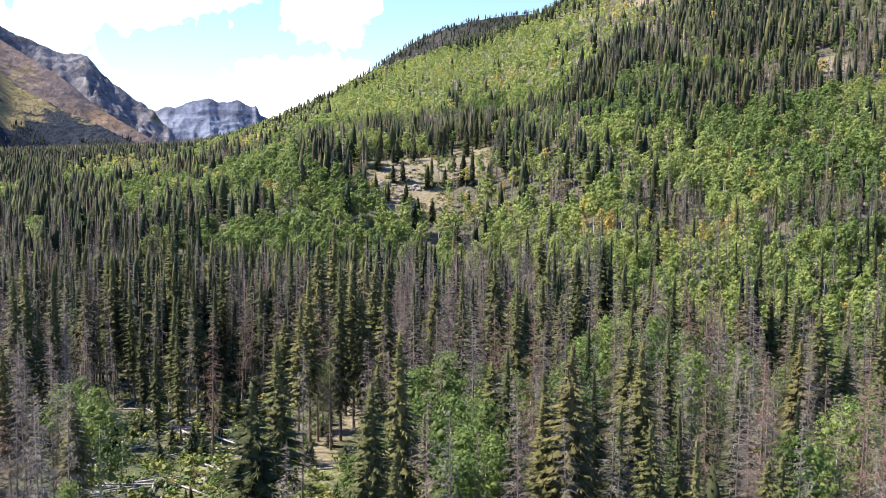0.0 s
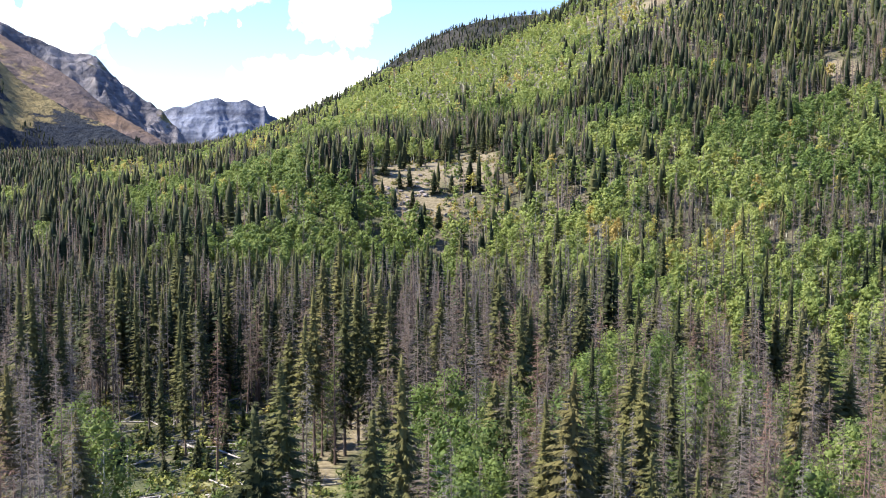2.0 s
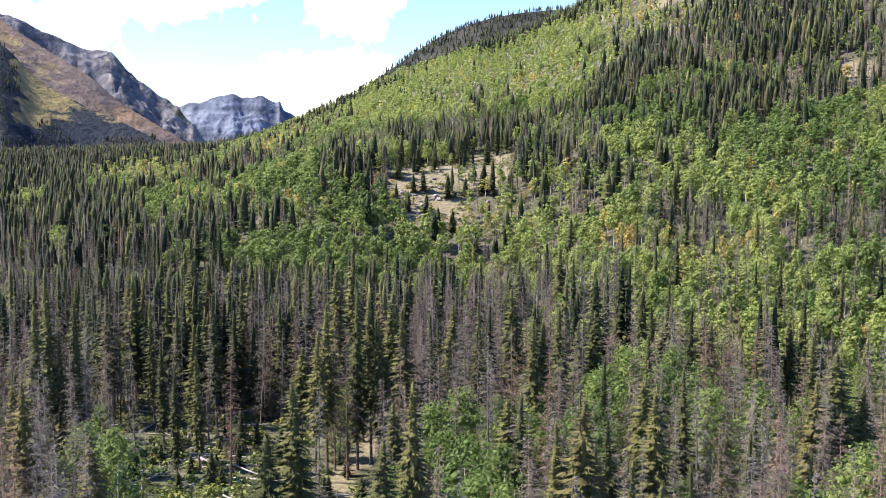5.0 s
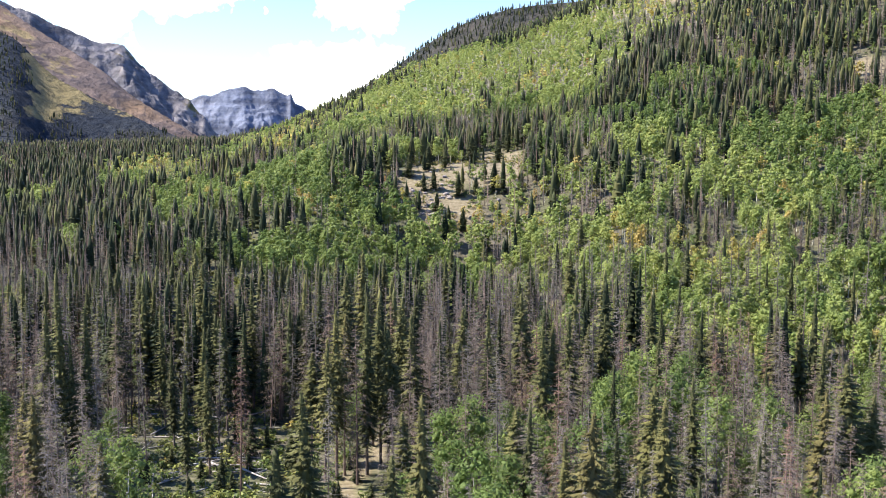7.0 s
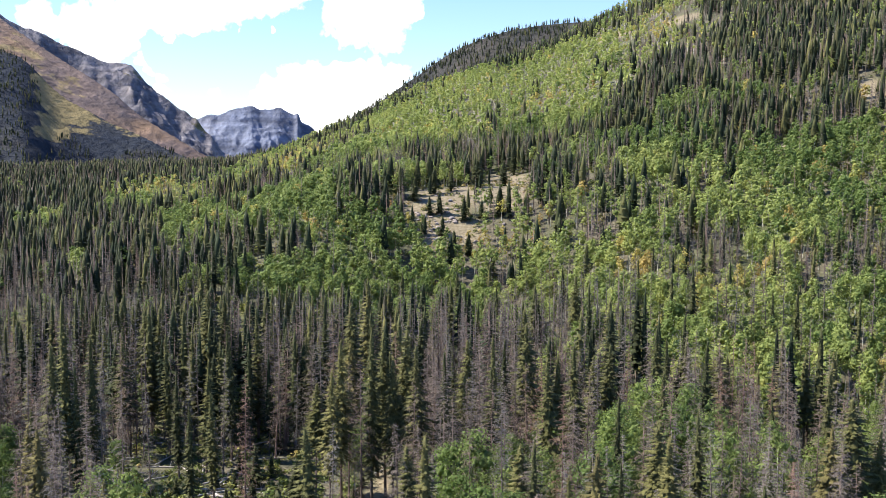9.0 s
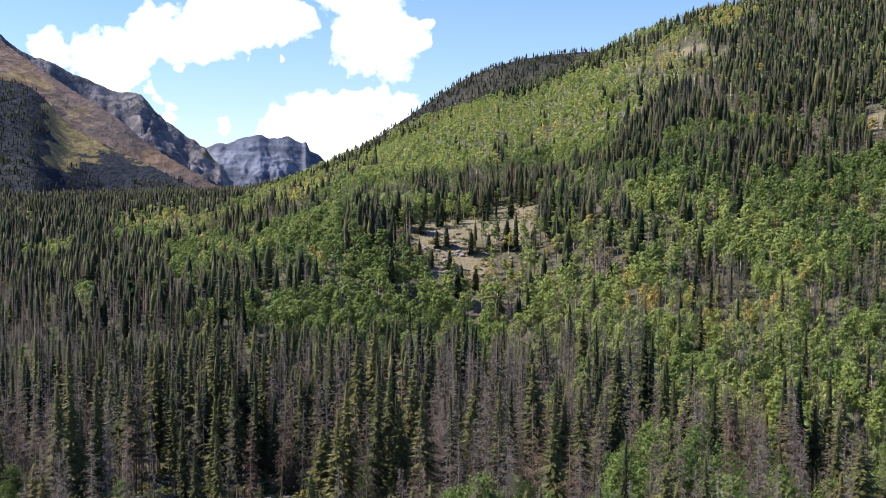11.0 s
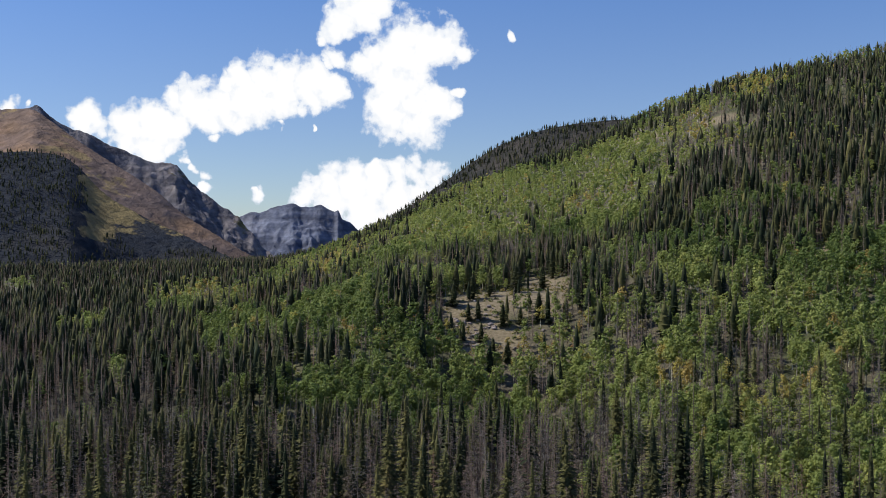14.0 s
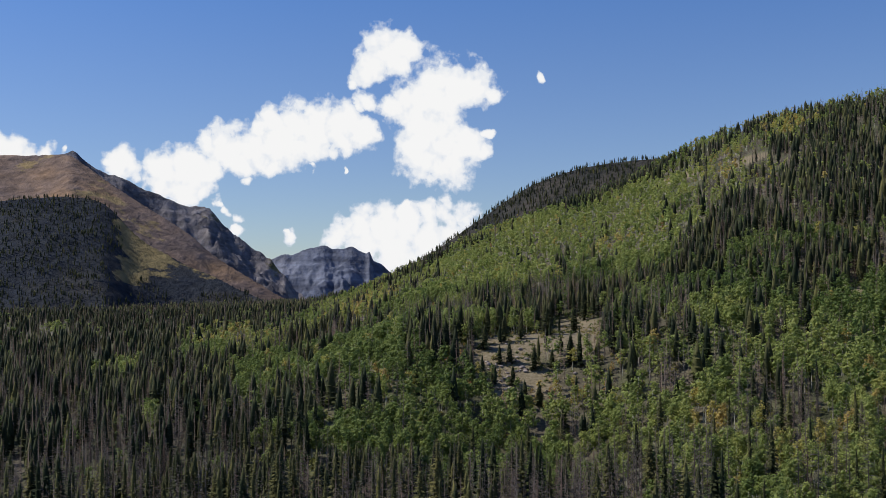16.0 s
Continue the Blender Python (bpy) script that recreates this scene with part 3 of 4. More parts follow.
def lump(g, c, r, m=0):
    """A rough eight-sided clump of foliage."""
    v = np.array([[1, 0, 0], [0, 1, 0], [-1, 0, 0], [0, -1, 0], [0, 0, 1], [0, 0, -1]], float)
    t = g.random() * 6.3
    v = v @ np.array([[math.cos(t), math.sin(t), 0], [-math.sin(t), math.cos(t), 0], [0, 0, 1]])
    v = v * r * (0.6 + 0.75 * g.random((6, 1))) + g.normal(size=(6, 3)) * r * 0.24 + c
    return v, [(0, 1, 4), (1, 2, 4), (2, 3, 4), (3, 0, 4), (1, 0, 5), (2, 1, 5), (3, 2, 5), (0, 3, 5)], m


def aspen(g, leaves, size, width=0.2, low=0.36, puffs=11, limbs=0, core=0.0, wild=0.55, trunk=0.011):
    parts = [stem(g, trunk, 0.86, 5 if limbs else 3, 3 if leaves > 100 else 1, 0.012)]
    cent = []
    for k in range(puffs):
        t = (k + g.random()) / puffs
        r = width * math.sin(math.pi * (0.16 + 0.74 * t)) ** 0.8
        a = g.random() * 6.2832
        c = np.array([math.cos(a) * r * 0.62, math.sin(a) * r * 0.62, low + (0.96 - low) * t])
        cent.append((c, 0.05 + r * 0.42))
        if core:
            parts.append(lump(g, c, core * (0.05 + r * 0.42)))
        if k < limbs:
            p = np.array([0, 0, c[2] - 0.12])
            parts.append(([p + [0.004, 0, 0], c, p - [0.004, 0, 0], p + [0, 0, 0.008]], [(0, 1, 3), (3, 1, 2)], 2))
    for k in range(leaves):
        c, r = cent[k % puffs]
        u = g.normal(size=3)
        u /= np.linalg.norm(u)
        p = c + u * r * (0.6 + 0.5 * g.random()) * np.array([1, 1, 0.8])
        nrm = u + g.normal(size=3) * wild + np.array([0, 0, 0.3])
        t = np.cross(nrm, g.normal(size=3))
        t /= np.linalg.norm(t)
        b = np.cross(nrm / np.linalg.norm(nrm), t)
        s = size * (0.55 + 0.8 * g.random())
        parts.append(([p + t * s, p - t * s * 0.5 + b * s * 0.8, p - t * s * 0.6 - b * s * 0.8], [(0, 1, 2)], 0))
    return weld(parts)


def fill(me, V, F, tint, mats, Mi=None):
    me.vertices.add(len(V))
    me.vertices.foreach_set("co", np.asarray(V, np.float32).ravel())
    me.loops.add(F.size)
    me.loops.foreach_set("vertex_index", F.astype(np.int32).ravel())
    me.polygons.add(len(F))
    me.polygons.foreach_set("loop_start", np.arange(0, F.size, 3))
    if Mi is not None:
        me.polygons.foreach_set("material_index", Mi.astype(np.int32))
    me.update(calc_edges=True)
    me.attributes.new("tint", "FLOAT", "POINT").data.foreach_set("value", np.broadcast_to(tint, len(V)).astype(np.float32))
    for m in mats:
        me.materials.append(m)
    return me


def forest(name, templates, x, y, height, width, tint, mats, label, category, land=ground_z):
    """One joined mass of trees too many to count."""
    z = land(x, y) - 0.3
    V, F, Mi, T = [], [], [], []
    base = 0
    pick, spin = rng.integers(0, len(templates), len(x)), rng.random(len(x)) * 2 * math.pi
    for k, (v, f, m) in enumerate(templates):
        sel = np.where(pick == k)[0]
        if not len(sel):
            continue
        c, s = np.cos(spin[sel])[:, None], np.sin(spin[sel])[:, None]
        w, h = (height * width)[sel][:, None], height[sel][:, None]
        P = np.stack([(v[:, 0] * c - v[:, 1] * s) * w + x[sel][:, None], (v[:, 0] * s + v[:, 1] * c) * w + y[sel][:, None], v[:, 2] * h + z[sel][:, None]], -1)
        V.append(P.reshape(-1, 3))
        F.append((f[None] + (np.arange(len(sel)) * len(v))[:, None, None] + base).reshape(-1, 3))
        Mi.append(np.tile(m, len(sel)))
        T.append(np.repeat(tint[sel], len(v)))
        base += len(sel) * len(v)
    V, F, Mi, T = (np.concatenate(q) for q in (V, F, Mi, T))
    return tagged(new(name, fill(bpy.data.meshes.new(name), V, F, T, mats, Mi)), label, category, kind="stuff")


def part(name, v, f, mat, parent, tint=0.5, label=""):
    """One mesh under a thing."""
    used, back = np.unique(f, return_inverse=True)
    ob = new(name, fill(bpy.data.meshes.new(name), v[used], back.reshape(f.shape), tint, [mat]))
    ob.parent = parent
    return tagged(ob, label) if label else ob


def scatter(n, a0, a1, d0, d1):
    a = np.radians(a0 + (a1 - a0) * rng.random(n))
    d = np.sqrt(d0 ** 2 + (d1 ** 2 - d0 ** 2) * rng.random(n))
    return np.sin(a) * d, np.cos(a) * d


# ---- what grows where ----
def wood_at(x, y):
    """Shares of spruce, dead spruce and aspen at a place, the aspens' tint and the trees' density."""
    a, d = np.degrees(np.arctan2(x, y)), np.hypot(x, y)
    rim = np.interp(d, [260, 290, 330, 400, 500, 600, 800, 1000], [-7, -11, -15, -17.5, -18.5, -19, -15, -10])
    edge = 70 * smooth(3, 8, a)
    hill = smooth(268 - 1.2 * edge, 296 - edge, d + 18 * fbm(x, y, 40, 2)) * smooth(-1.1, 1.1, a - rim + 2.2 * fbm(x, y, 60, 3))
    n, n2 = fbm(x, y, 60, 3), fbm(x + 500, y, 45, 3)
    asp = 0.03 + hill * np.clip(0.50 + 1.9 * n, 0.06, 0.94)
    spr = (1 - asp) * np.clip(0.25 + 0.06 * hill + 0.34 * (1 - hill) * smooth(300, 420, d) + 0.8 * n2, 0.12, 0.9)
    upper = smooth(480, 680, d) * smooth(7, 11, a)
    asp = asp * (1 - 0.5 * upper)
    tint = 0.31 + 0.8 * fbm(x + 90, y, 55, 3) + 0.5 * (rng.random(len(x)) - 0.5)
    tint = np.clip(tint - 0.12 * smooth(330, 230, d), 0.0, 0.62)
    for patches, share, shade in ((LIGHT, 0.95, 0.5), (DENSE, 0.96, 0.22), (DARK, 0.10, None), (YELLOW, 0.6, 0.70), (ORANGE, 0.9, 0.9)):
        w = within(x, y, patches)
        asp = asp + (share - asp) * w
        spr = np.where(share < 0.5, spr + (0.52 - spr) * w, np.minimum(spr, (1 - asp) * 0.5))
        if shade is not None:
            take = rng.random(len(x)) < w * (0.85 if shade < 0.7 else 0.7)
            tint = np.where(take, shade + 0.32 * (rng.random(len(x)) - 0.5), tint)
    stray = rng.random(len(x)) < 0.025 * hill
    tint = np.where(stray, 0.7 + 0.25 * rng.random(len(x)), tint)
    bare = within(x, y, CLEARINGS) * (1 - 0.8 * within(x, y, ORANGE))
    spr, asp = spr + (0.70 - spr) * bare, asp + (0.26 - asp) * bare
    return spr, 1 - spr - asp, asp, tint, 1 - 0.975 * bare


def choose(x, y):
    spr, dead, asp, tint, dense = wood_at(x, y)
    keep = rng.random(len(x)) < dense
    u = rng.random(len(x))
    return np.where(u < asp, 2, np.where(u < asp + spr, 0, 1)), tint, keep


# ---- the nearest trees, each a thing of its own ----
g = np.random.default_rng(11)
NEAR_TREES = {
    "spruce": [(conifer(g, 46, 6, 6, 0.066 + 0.009 * (k % 3), (0.18, 0.32, 0.42)[k % 3], 70, 0.0016, 0.8, 0.10, 0.36, 0.20), t, lab) for k, (t, lab) in enumerate((
        (0.22, "dark green spruce with full branches"), (0.45, "green spruce with bare lower trunk"), (0.6, "olive green spruce thinning towards its base"),
        (0.32, "dark green narrow spruce"), (0.78, "yellowish olive spruce losing its needles"), (0.84, "dying spruce with rust-brown needles"), (0.55, "green spruce with grey lower limbs")))]
    + [(conifer(g, 20, 6, 5, 0.115, 0.03, 0, 0, 0.9, 0.08, 0.4, 0.24), 0.18, "small dense dark green spruce on open ground"),
       (conifer(g, 44, 8, 9, 0.125, 0.05, 12, 0.0016, 1.0, 0.06, 0.4, 0.20), 0.2, "broad dark green spruce with branches down to the ground")],
    "dead_spruce": [(snag(g, 190, 8, 0.078 + 0.013 * (k % 3), (0.10, 0.20)[k % 2], 0.0014), t, lab) for k, (t, lab) in enumerate((
        (0.2, "grey dead spruce with bare drooping twigs"), (0.55, "brown dead spruce with bare drooping twigs"), (0.7, "brown beetle-killed spruce"),
        (0.95, "reddish brown dead spruce"), (0.05, "pale grey dead spruce"), (0.6, "brown dead spruce with fine bare twigs")))],
    "aspen": [(aspen(g, 2100, 0.0108, 0.18, 0.36 + 0.1 * (k % 2), 20, 8, 0.35), t, lab) for k, (t, lab) in enumerate((
        (0.02, "green leafy aspen"), (0.14, "bright green aspen with pale trunk"), (0.24, "light green aspen with pale trunk"), (0.07, "green aspen with round crown")))],
}
TREE_MATS = {"spruce": (M_SPRUCE, M_BARK, M_DEAD), "dead_spruce": (M_DEAD, M_BARK, M_DEAD), "aspen": (M_ASPEN, M_WHITE, M_WHITE)}
PART_NAMES = {"spruce": ("crown", "trunk", "lower_crown"), "dead_spruce": ("crown", "trunk", "lower_crown"), "aspen": ("crown", "trunk", "inner_crown")}
MASTERS = {}


def plant(kind, x, y, height, look_of, width=1.0):
    """A tree that stands at a place; trees of one look share their meshes."""
    z = float(ground_z(np.array([x]), np.array([y]))[0]) - 0.2
    m = pose(x, y, z, g.normal() * 1.2, g.normal() * 1.2, g.random() * 360) @ Matrix.Diagonal((height * width, height * width, height, 1))
    key = (kind, look_of)
    if key in MASTERS:
        first = MASTERS[key]
        return copy_thing(first, m @ Matrix.Diagonal((1 / first.scale[0], 1 / first.scale[1], 1 / first.scale[2], 1)))
    (v, f, mi), tint, lab = NEAR_TREES[kind][look_of]
    root = new(kind)
    root.empty_display_size = 0.1
    for k, nm in enumerate(PART_NAMES[kind]):
        if (mi == k).any():
            part(nm, v, f[mi == k], TREE_MATS[kind][k], root, tint)
    tagged(root, lab + (", standing in the valley forest" if look_of < 7 else ""), "tree", kind.replace("_", " ") + " trees of the valley floor")
    MASTERS[key] = root
    root.matrix_basis = m
    return root


# trees that stand out: x, y, height, look
SPRUCES_A = [(-18.7, 101.3, 26.8, 8), (-7.1, 95.7, 27.5, 2), (-4.3, 107.9, 30.6, 4), (11.9, 103.3, 30.1, 5), (-69.9, 178.8, 33.0, 6), (-66.8, 211.7, 26.4, 2), (-68.3, 225.9, 25.0, 1), (-44.7, 164.0, 19.2, 3), (-54.7, 215.2, 30.0, 2), (-53.4, 221.7, 29.0, 1), (-43.8, 210.5, 28.5, 6), (-30.9, 213.8, 29.7, 0), (-21.4, 168.6, 29.3, 4), (-22.7, 164.4, 25.2, 4), (-17.3, 187.2, 30.9, 0), (-16.7, 171.2, 30.9, 3), (-15.0, 177.4, 29.1, 1), (-11.4, 179.6, 28.9, 2), (-8.8, 167.8, 28.5, 4), (3.9, 172.0, 29.3, 6), (9.6, 187.8, 28.3, 2), (12.0, 165.6, 26.8, 1)]
SPRUCES_B = [(7.0, 121.8, 26.5, 3), (5.9, 149.9, 15.4, 7), (39.5, 203.2, 28.4, 0), (35.5, 192.8, 25.5, 3), (30.8, 142.7, 24.9, 3), (23.0, 98.3, 25.1, 0), (16.9, 101.6, 24.5, 6), (19.6, 95.0, 24.3, 2), (22.1, 89.3, 24.7, 6), (53.8, 140.0, 23.3, 2), (25.0, 198.4, 22.9, 2), (25.7, 275.8, 22.9, 2), (49.5, 304.0, 16.5, 0), (-65.5, 194.2, 25.7, 1), (-65.4, 178.4, 28.0, 3), (-67.8, 166.7, 28.6, 1), (36.1, 106.0, 24.1, 3), (48.6, 169.2, 19.8, 3), (-52.1, 182.7, 20.4, 3), (-1.4, 190.0, 25.0, 2), (9.8, 105.5, 24.1, 4), (18.4, 123.6, 23.5, 3)]
SPRUCES_C = [(23.4, 125.8, 22.7, 1), (-53.6, 129.3, 24.6, 5), (-2.1, 118.0, 19.4, 6), (11.3, 109.4, 26.1, 4), (-23.1, 194.6, 30.6, 2), (-13.5, 175.5, 25.8, 0), (-23.7, 230.8, 31.1, 4), (-5.0, 111.9, 22.5, 6), (24.2, 91.9, 21.9, 7), (7.1, 107.8, 20.9, 0), (-73.3, 207.4, 23.2, 2), (-63.4, 166.3, 25.0, 0), (-45.5, 194.8, 25.9, 3), (69.8, 252.5, 16.6, 0), (73.9, 247.2, 18.9, 3), (96.5, 243.6, 15.6, 0), (-58.1, 197.6, 24.2, 6)]
SNAGS_A = [(-17.8, 166.1, 26.5, 2), (-35.3, 160.2, 24.8, 3), (-4.8, 185.9, 27.0, 1), (-1.5, 198.0, 27.5, 2), (1.1, 182.0, 27.5, 1), (-38.0, 218.7, 26.8, 2), (-37.1, 202.6, 24.9, 1), (-34.7, 211.2, 25.7, 5), (-8.3, 185.8, 24.9, 5), (17.4, 191.2, 25.6, 2), (18.6, 185.1, 24.0, 1), (27.1, 190.1, 24.8, 3), (44.0, 191.0, 26.8, 1), (43.4, 172.6, 24.0, 2), (43.7, 164.3, 23.2, 1), (41.3, 146.3, 22.8, 2), (48.1, 158.9, 23.4, 5), (44.0, 126.6, 24.9, 1), (49.5, 152.2, 24.3, 2), (42.3, 103.7, 30.3, 2), (39.5, 99.5, 27.6, 3), (16.1, 100.7, 25.3, 4)]
SNAGS_B = [(-49.0, 122.6, 26.1, 1), (-36.9, 95.1, 26.9, 0), (-19.0, 140.7, 22.7, 4), (27.7, 99.2, 25.6, 0), (27.7, 93.0, 24.9, 2), (34.4, 143.9, 22.5, 1), (40.7, 195.8, 26.2, 1), (4.5, 149.9, 23.9, 5), (2.7, 160.0, 24.1, 2), (-2.7, 152.0, 23.8, 1), (-9.4, 161.7, 23.9, 2), (-41.4, 207.9, 24.4, 1), (-37.6, 196.4, 22.6, 2), (-30.6, 195.6, 24.7, 1), (43.6, 118.2, 24.4, 2), (40.3, 104.5, 24.5, 1), (39.1, 124.0, 23.1, 1), (33.6, 123.5, 22.9, 5), (29.5, 116.3, 23.3, 2), (-44.7, 184.7, 22.2, 0), (-54.6, 161.0, 22.3, 0), (-59.5, 165.6, 25.1, 4)]
SNAGS_C = [(-58.8, 157.4, 22.9, 1), (-54.2, 173.7, 21.2, 0), (-53.4, 192.8, 20.8, 4), (33.5, 97.4, 24.4, 4), (36.7, 160.9, 22.4, 3), (-14.0, 189.5, 26.7, 3), (-20.4, 170.8, 24.5, 1), (16.9, 225.4, 25.9, 1), (23.5, 204.7, 25.2, 2), (30.0, 183.6, 22.3, 1), (-0.3, 140.0, 22.9, 2), (-4.7, 127.9, 22.7, 0), (7.4, 181.9, 25.6, 1), (25.9, 147.8, 21.6, 0), (11.7, 134.5, 20.9, 4), (59.1, 164.7, 23.9, 1), (66.4, 172.7, 24.3, 5), (-66.4, 163.0, 25.5, 1), (26.7, 125.2, 22.0, 0), (-44.0, 233.9, 26.6, 2), (-39.2, 242.9, 27.6, 1)]
ASPENS_A = [(-47.0, 131.9, 18.3, 1), (-42.7, 128.1, 18.7, 2), (0.1, 150.0, 19.2, 1), (1.1, 126.0, 19.1, 0), (3.0, 114.0, 18.6, 3), (5.7, 120.9, 19.3, 1), (-1.7, 138.0, 16.4, 0), (23.6, 164.3, 19.0, 1), (31.1, 178.1, 20.0, 2), (36.0, 174.0, 20.0, 1), (30.6, 165.2, 19.5, 0), (9.8, 149.7, 16.2, 2), (0.4, 108.0, 18.1, 0), (4.0, 109.9, 18.2, 1), (1.8, 104.0, 18.1, 3), (21.8, 158.5, 19.1, 1), (36.6, 161.9, 19.6, 2), (36.0, 146.9, 20.0, 1), (44.2, 153.8, 19.7, 2), (46.6, 120.6, 20.0, 1), (37.1, 106.0, 20.0, 0), (43.4, 115.4, 20.0, 2)]
ASPENS_B = [(28.6, 177.7, 19.3, 2), (16.8, 138.3, 20.0, 0), (-3.1, 150.0, 17.3, 3)]
SPRUCES = SPRUCES_A + SPRUCES_B + SPRUCES_C
SNAGS = SNAGS_A + SNAGS_B + SNAGS_C
ASPENS = ASPENS_A + ASPENS_B
taken = []
for kind, rows in (("spruce", SPRUCES), ("dead_spruce", SNAGS), ("aspen", ASPENS)):
    for x, y, h, k in rows:
        plant(kind, x, y, h + 0.3, k, 1.0 if kind != "spruce" else 1.7 if k == 7 else 1.3 if k == 8 else 1.0)
        taken.append((x, y))
CLEARING_SPRUCES = [(-31.8, 434.8, 10.2), (-25.2, 416.0, 10.2), (-18.5, 428.5, 10.5), (-11.9, 434.4, 8.2), (-1.2, 444.0, 12.9), (15.9, 520.5, 15.6), (10.3, 470.1, 12.0), (7.3, 402.9, 12.2), (-6.0, 398.6, 9.4), (-15.0, 403.2, 8.6), (-18.9, 402.8, 7.3), (0.5, 401.1, 7.2), (-13.4, 387.6, 7.5), (-8.8, 378.0, 7.7), (-3.7, 375.4, 8.5), (4.0, 358.7, 8.9), (3.5, 354.6, 7.8), (13.9, 368.1, 8.0), (22.7, 441.3, 7.3), (20.3, 422.5, 8.0), (32.6, 489.7, 8.1), (32.7, 414.1, 17.8), (51.6, 501.9, 11.8), (57.3, 496.4, 12.2), (-1.5, 543.4, 8.9), (-48.6, 558.3, 9.1), (-59.5, 569.5, 8.0)]
for i, (x, y, h) in enumerate(CLEARING_SPRUCES):
    plant("spruce", x, y, h + 0.5, 7, 2.3 if h < 15 else 1.7)
BLOWDOWN = [(-15.9, 176, 6.2, 41), (-11.8, 155, 3.2, 17), (-8.2, 150, 2.1, 12)]
OPENINGS = [(18.2, 168, 1.8, 14), (-6.5, 165, 1.6, 14), (-15.6, 247, 1.4, 12), (-5.0, 177, 1.2, 43), (-6.0, 154, 1.4, 23)]
cx, cy = scatter(2300, -31, 26, 84, 206)
bx, by = within(cx, cy, BLOWDOWN), within(cx, cy, OPENINGS)
which, tint, keep = choose(cx, cy)
count = {"spruce": len(SPRUCES), "dead_spruce": len(SNAGS), "aspen": len(ASPENS)}
for i in range(len(cx)):
    x, y = cx[i], cy[i]
    a = math.degrees(math.atan2(x, y))
    if rng.random() < 0.93 * bx[i] + 0.95 * by[i] or (y < 105 and rng.random() < 0.5) or min((x - p) ** 2 + (y - q) ** 2 for p, q in taken) < 3.1 ** 2:
        continue
    u = rng.random()
    side = 0.75 if a > -4 else 0.80
    d = math.hypot(x, y)
    if d < 166 and -19.5 < a < -5 and rng.random() < 0.85:
        continue
    leafy = 0.24 if a > 3 and d > 150 else 0.07
    kind = "aspen" if u > 1 - leafy else "dead_spruce" if u < side * (1 - leafy) / 0.92 else "spruce"
    if count[kind] >= 235:
        continue
    h = {"spruce": 26, "dead_spruce": 26.5, "aspen": 14}[kind] * (0.70 + 0.38 * rng.random())
    if kind == "spruce" and rng.random() < 0.16:
        h *= 0.4
    k = int(rng.integers(0, min(7, len(NEAR_TREES[kind]))))
    if kind == "spruce" and h < 12:
        k = 7
    if kind == "spruce" and k in (4, 5) and rng.random() < 0.75:
        k = int(rng.integers(0, 4))
    plant(kind, x, y, h, k, (1.8 if h < 13 else rng.uniform(0.9, 1.3)) if kind == "spruce" else rng.uniform(0.85, 1.15))
    count[kind] += 1
    taken.append((x, y))

for i in range(90):
    a, d = radians(rng.uniform(-22, -9.5) if i < 70 else rng.uniform(-9, -4)), rng.uniform(142, 222)
    plant("spruce", math.sin(a) * d, math.cos(a) * d, rng.uniform(1.6, 5.0), 7, rng.uniform(1.9, 2.6))

# ---- the woods behind, on the hillside and up the valley ----
MID = [[conifer(g, 26, 5, 2, 0.072 + 0.008 * (k % 3), 0.18 + 0.1 * (k % 3), 16, 0.003, 0.8, 0.10, 0.4, 0.26) for k in range(7)], [snag(g, 80, 3, 0.080, 0.12, 0.0028) for _ in range(7)], [aspen(g, 400, 0.0195, 0.150, 0.46, 13, 3, 0.5, 0.55, 0.010) for _ in range(7)]]
FAR = [[conifer(g, 13, 5, 0, 0.130 + 0.018 * (k % 3), 0.08 + 0.06 * (k % 3), 0, 0, 0.95, 0.12, 0.64, 0.34, 0.95) for k in range(8)], [snag(g, 46, 1, 0.090, 0.12, 0.0058) for _ in range(8)], [aspen(g, 125, 0.033, 0.168, 0.42, 9, 0, 0.5, 0.6, 0.009) for _ in range(10)]]
TINY = [[conifer(g, 6, 4, 0, 0.134 + 0.018 * (k % 3), 0.06, 0, 0, 0.95, 0.1, 0.74, 0.38, 0.95) for k in range(6)], [snag(g, 20, 0, 0.095, 0.12, 0.010) for _ in range(6)], [aspen(g, 42, 0.052, 0.18, 0.38, 4, 0, 0.55, 0.6, 0.007) for _ in range(8)]]
NAMES = (("spruce_forest", (M_SPRUCE, M_BARK, M_DEAD), "dark green spruces"), ("dead_spruce_forest", (M_DEAD, M_BARK, M_DEAD), "bare grey-brown dead spruces"),
         ("aspen_grove", (M_ASPEN, M_WHITE, M_WHITE), "green aspens with pale trunks, some turning yellow and orange"))


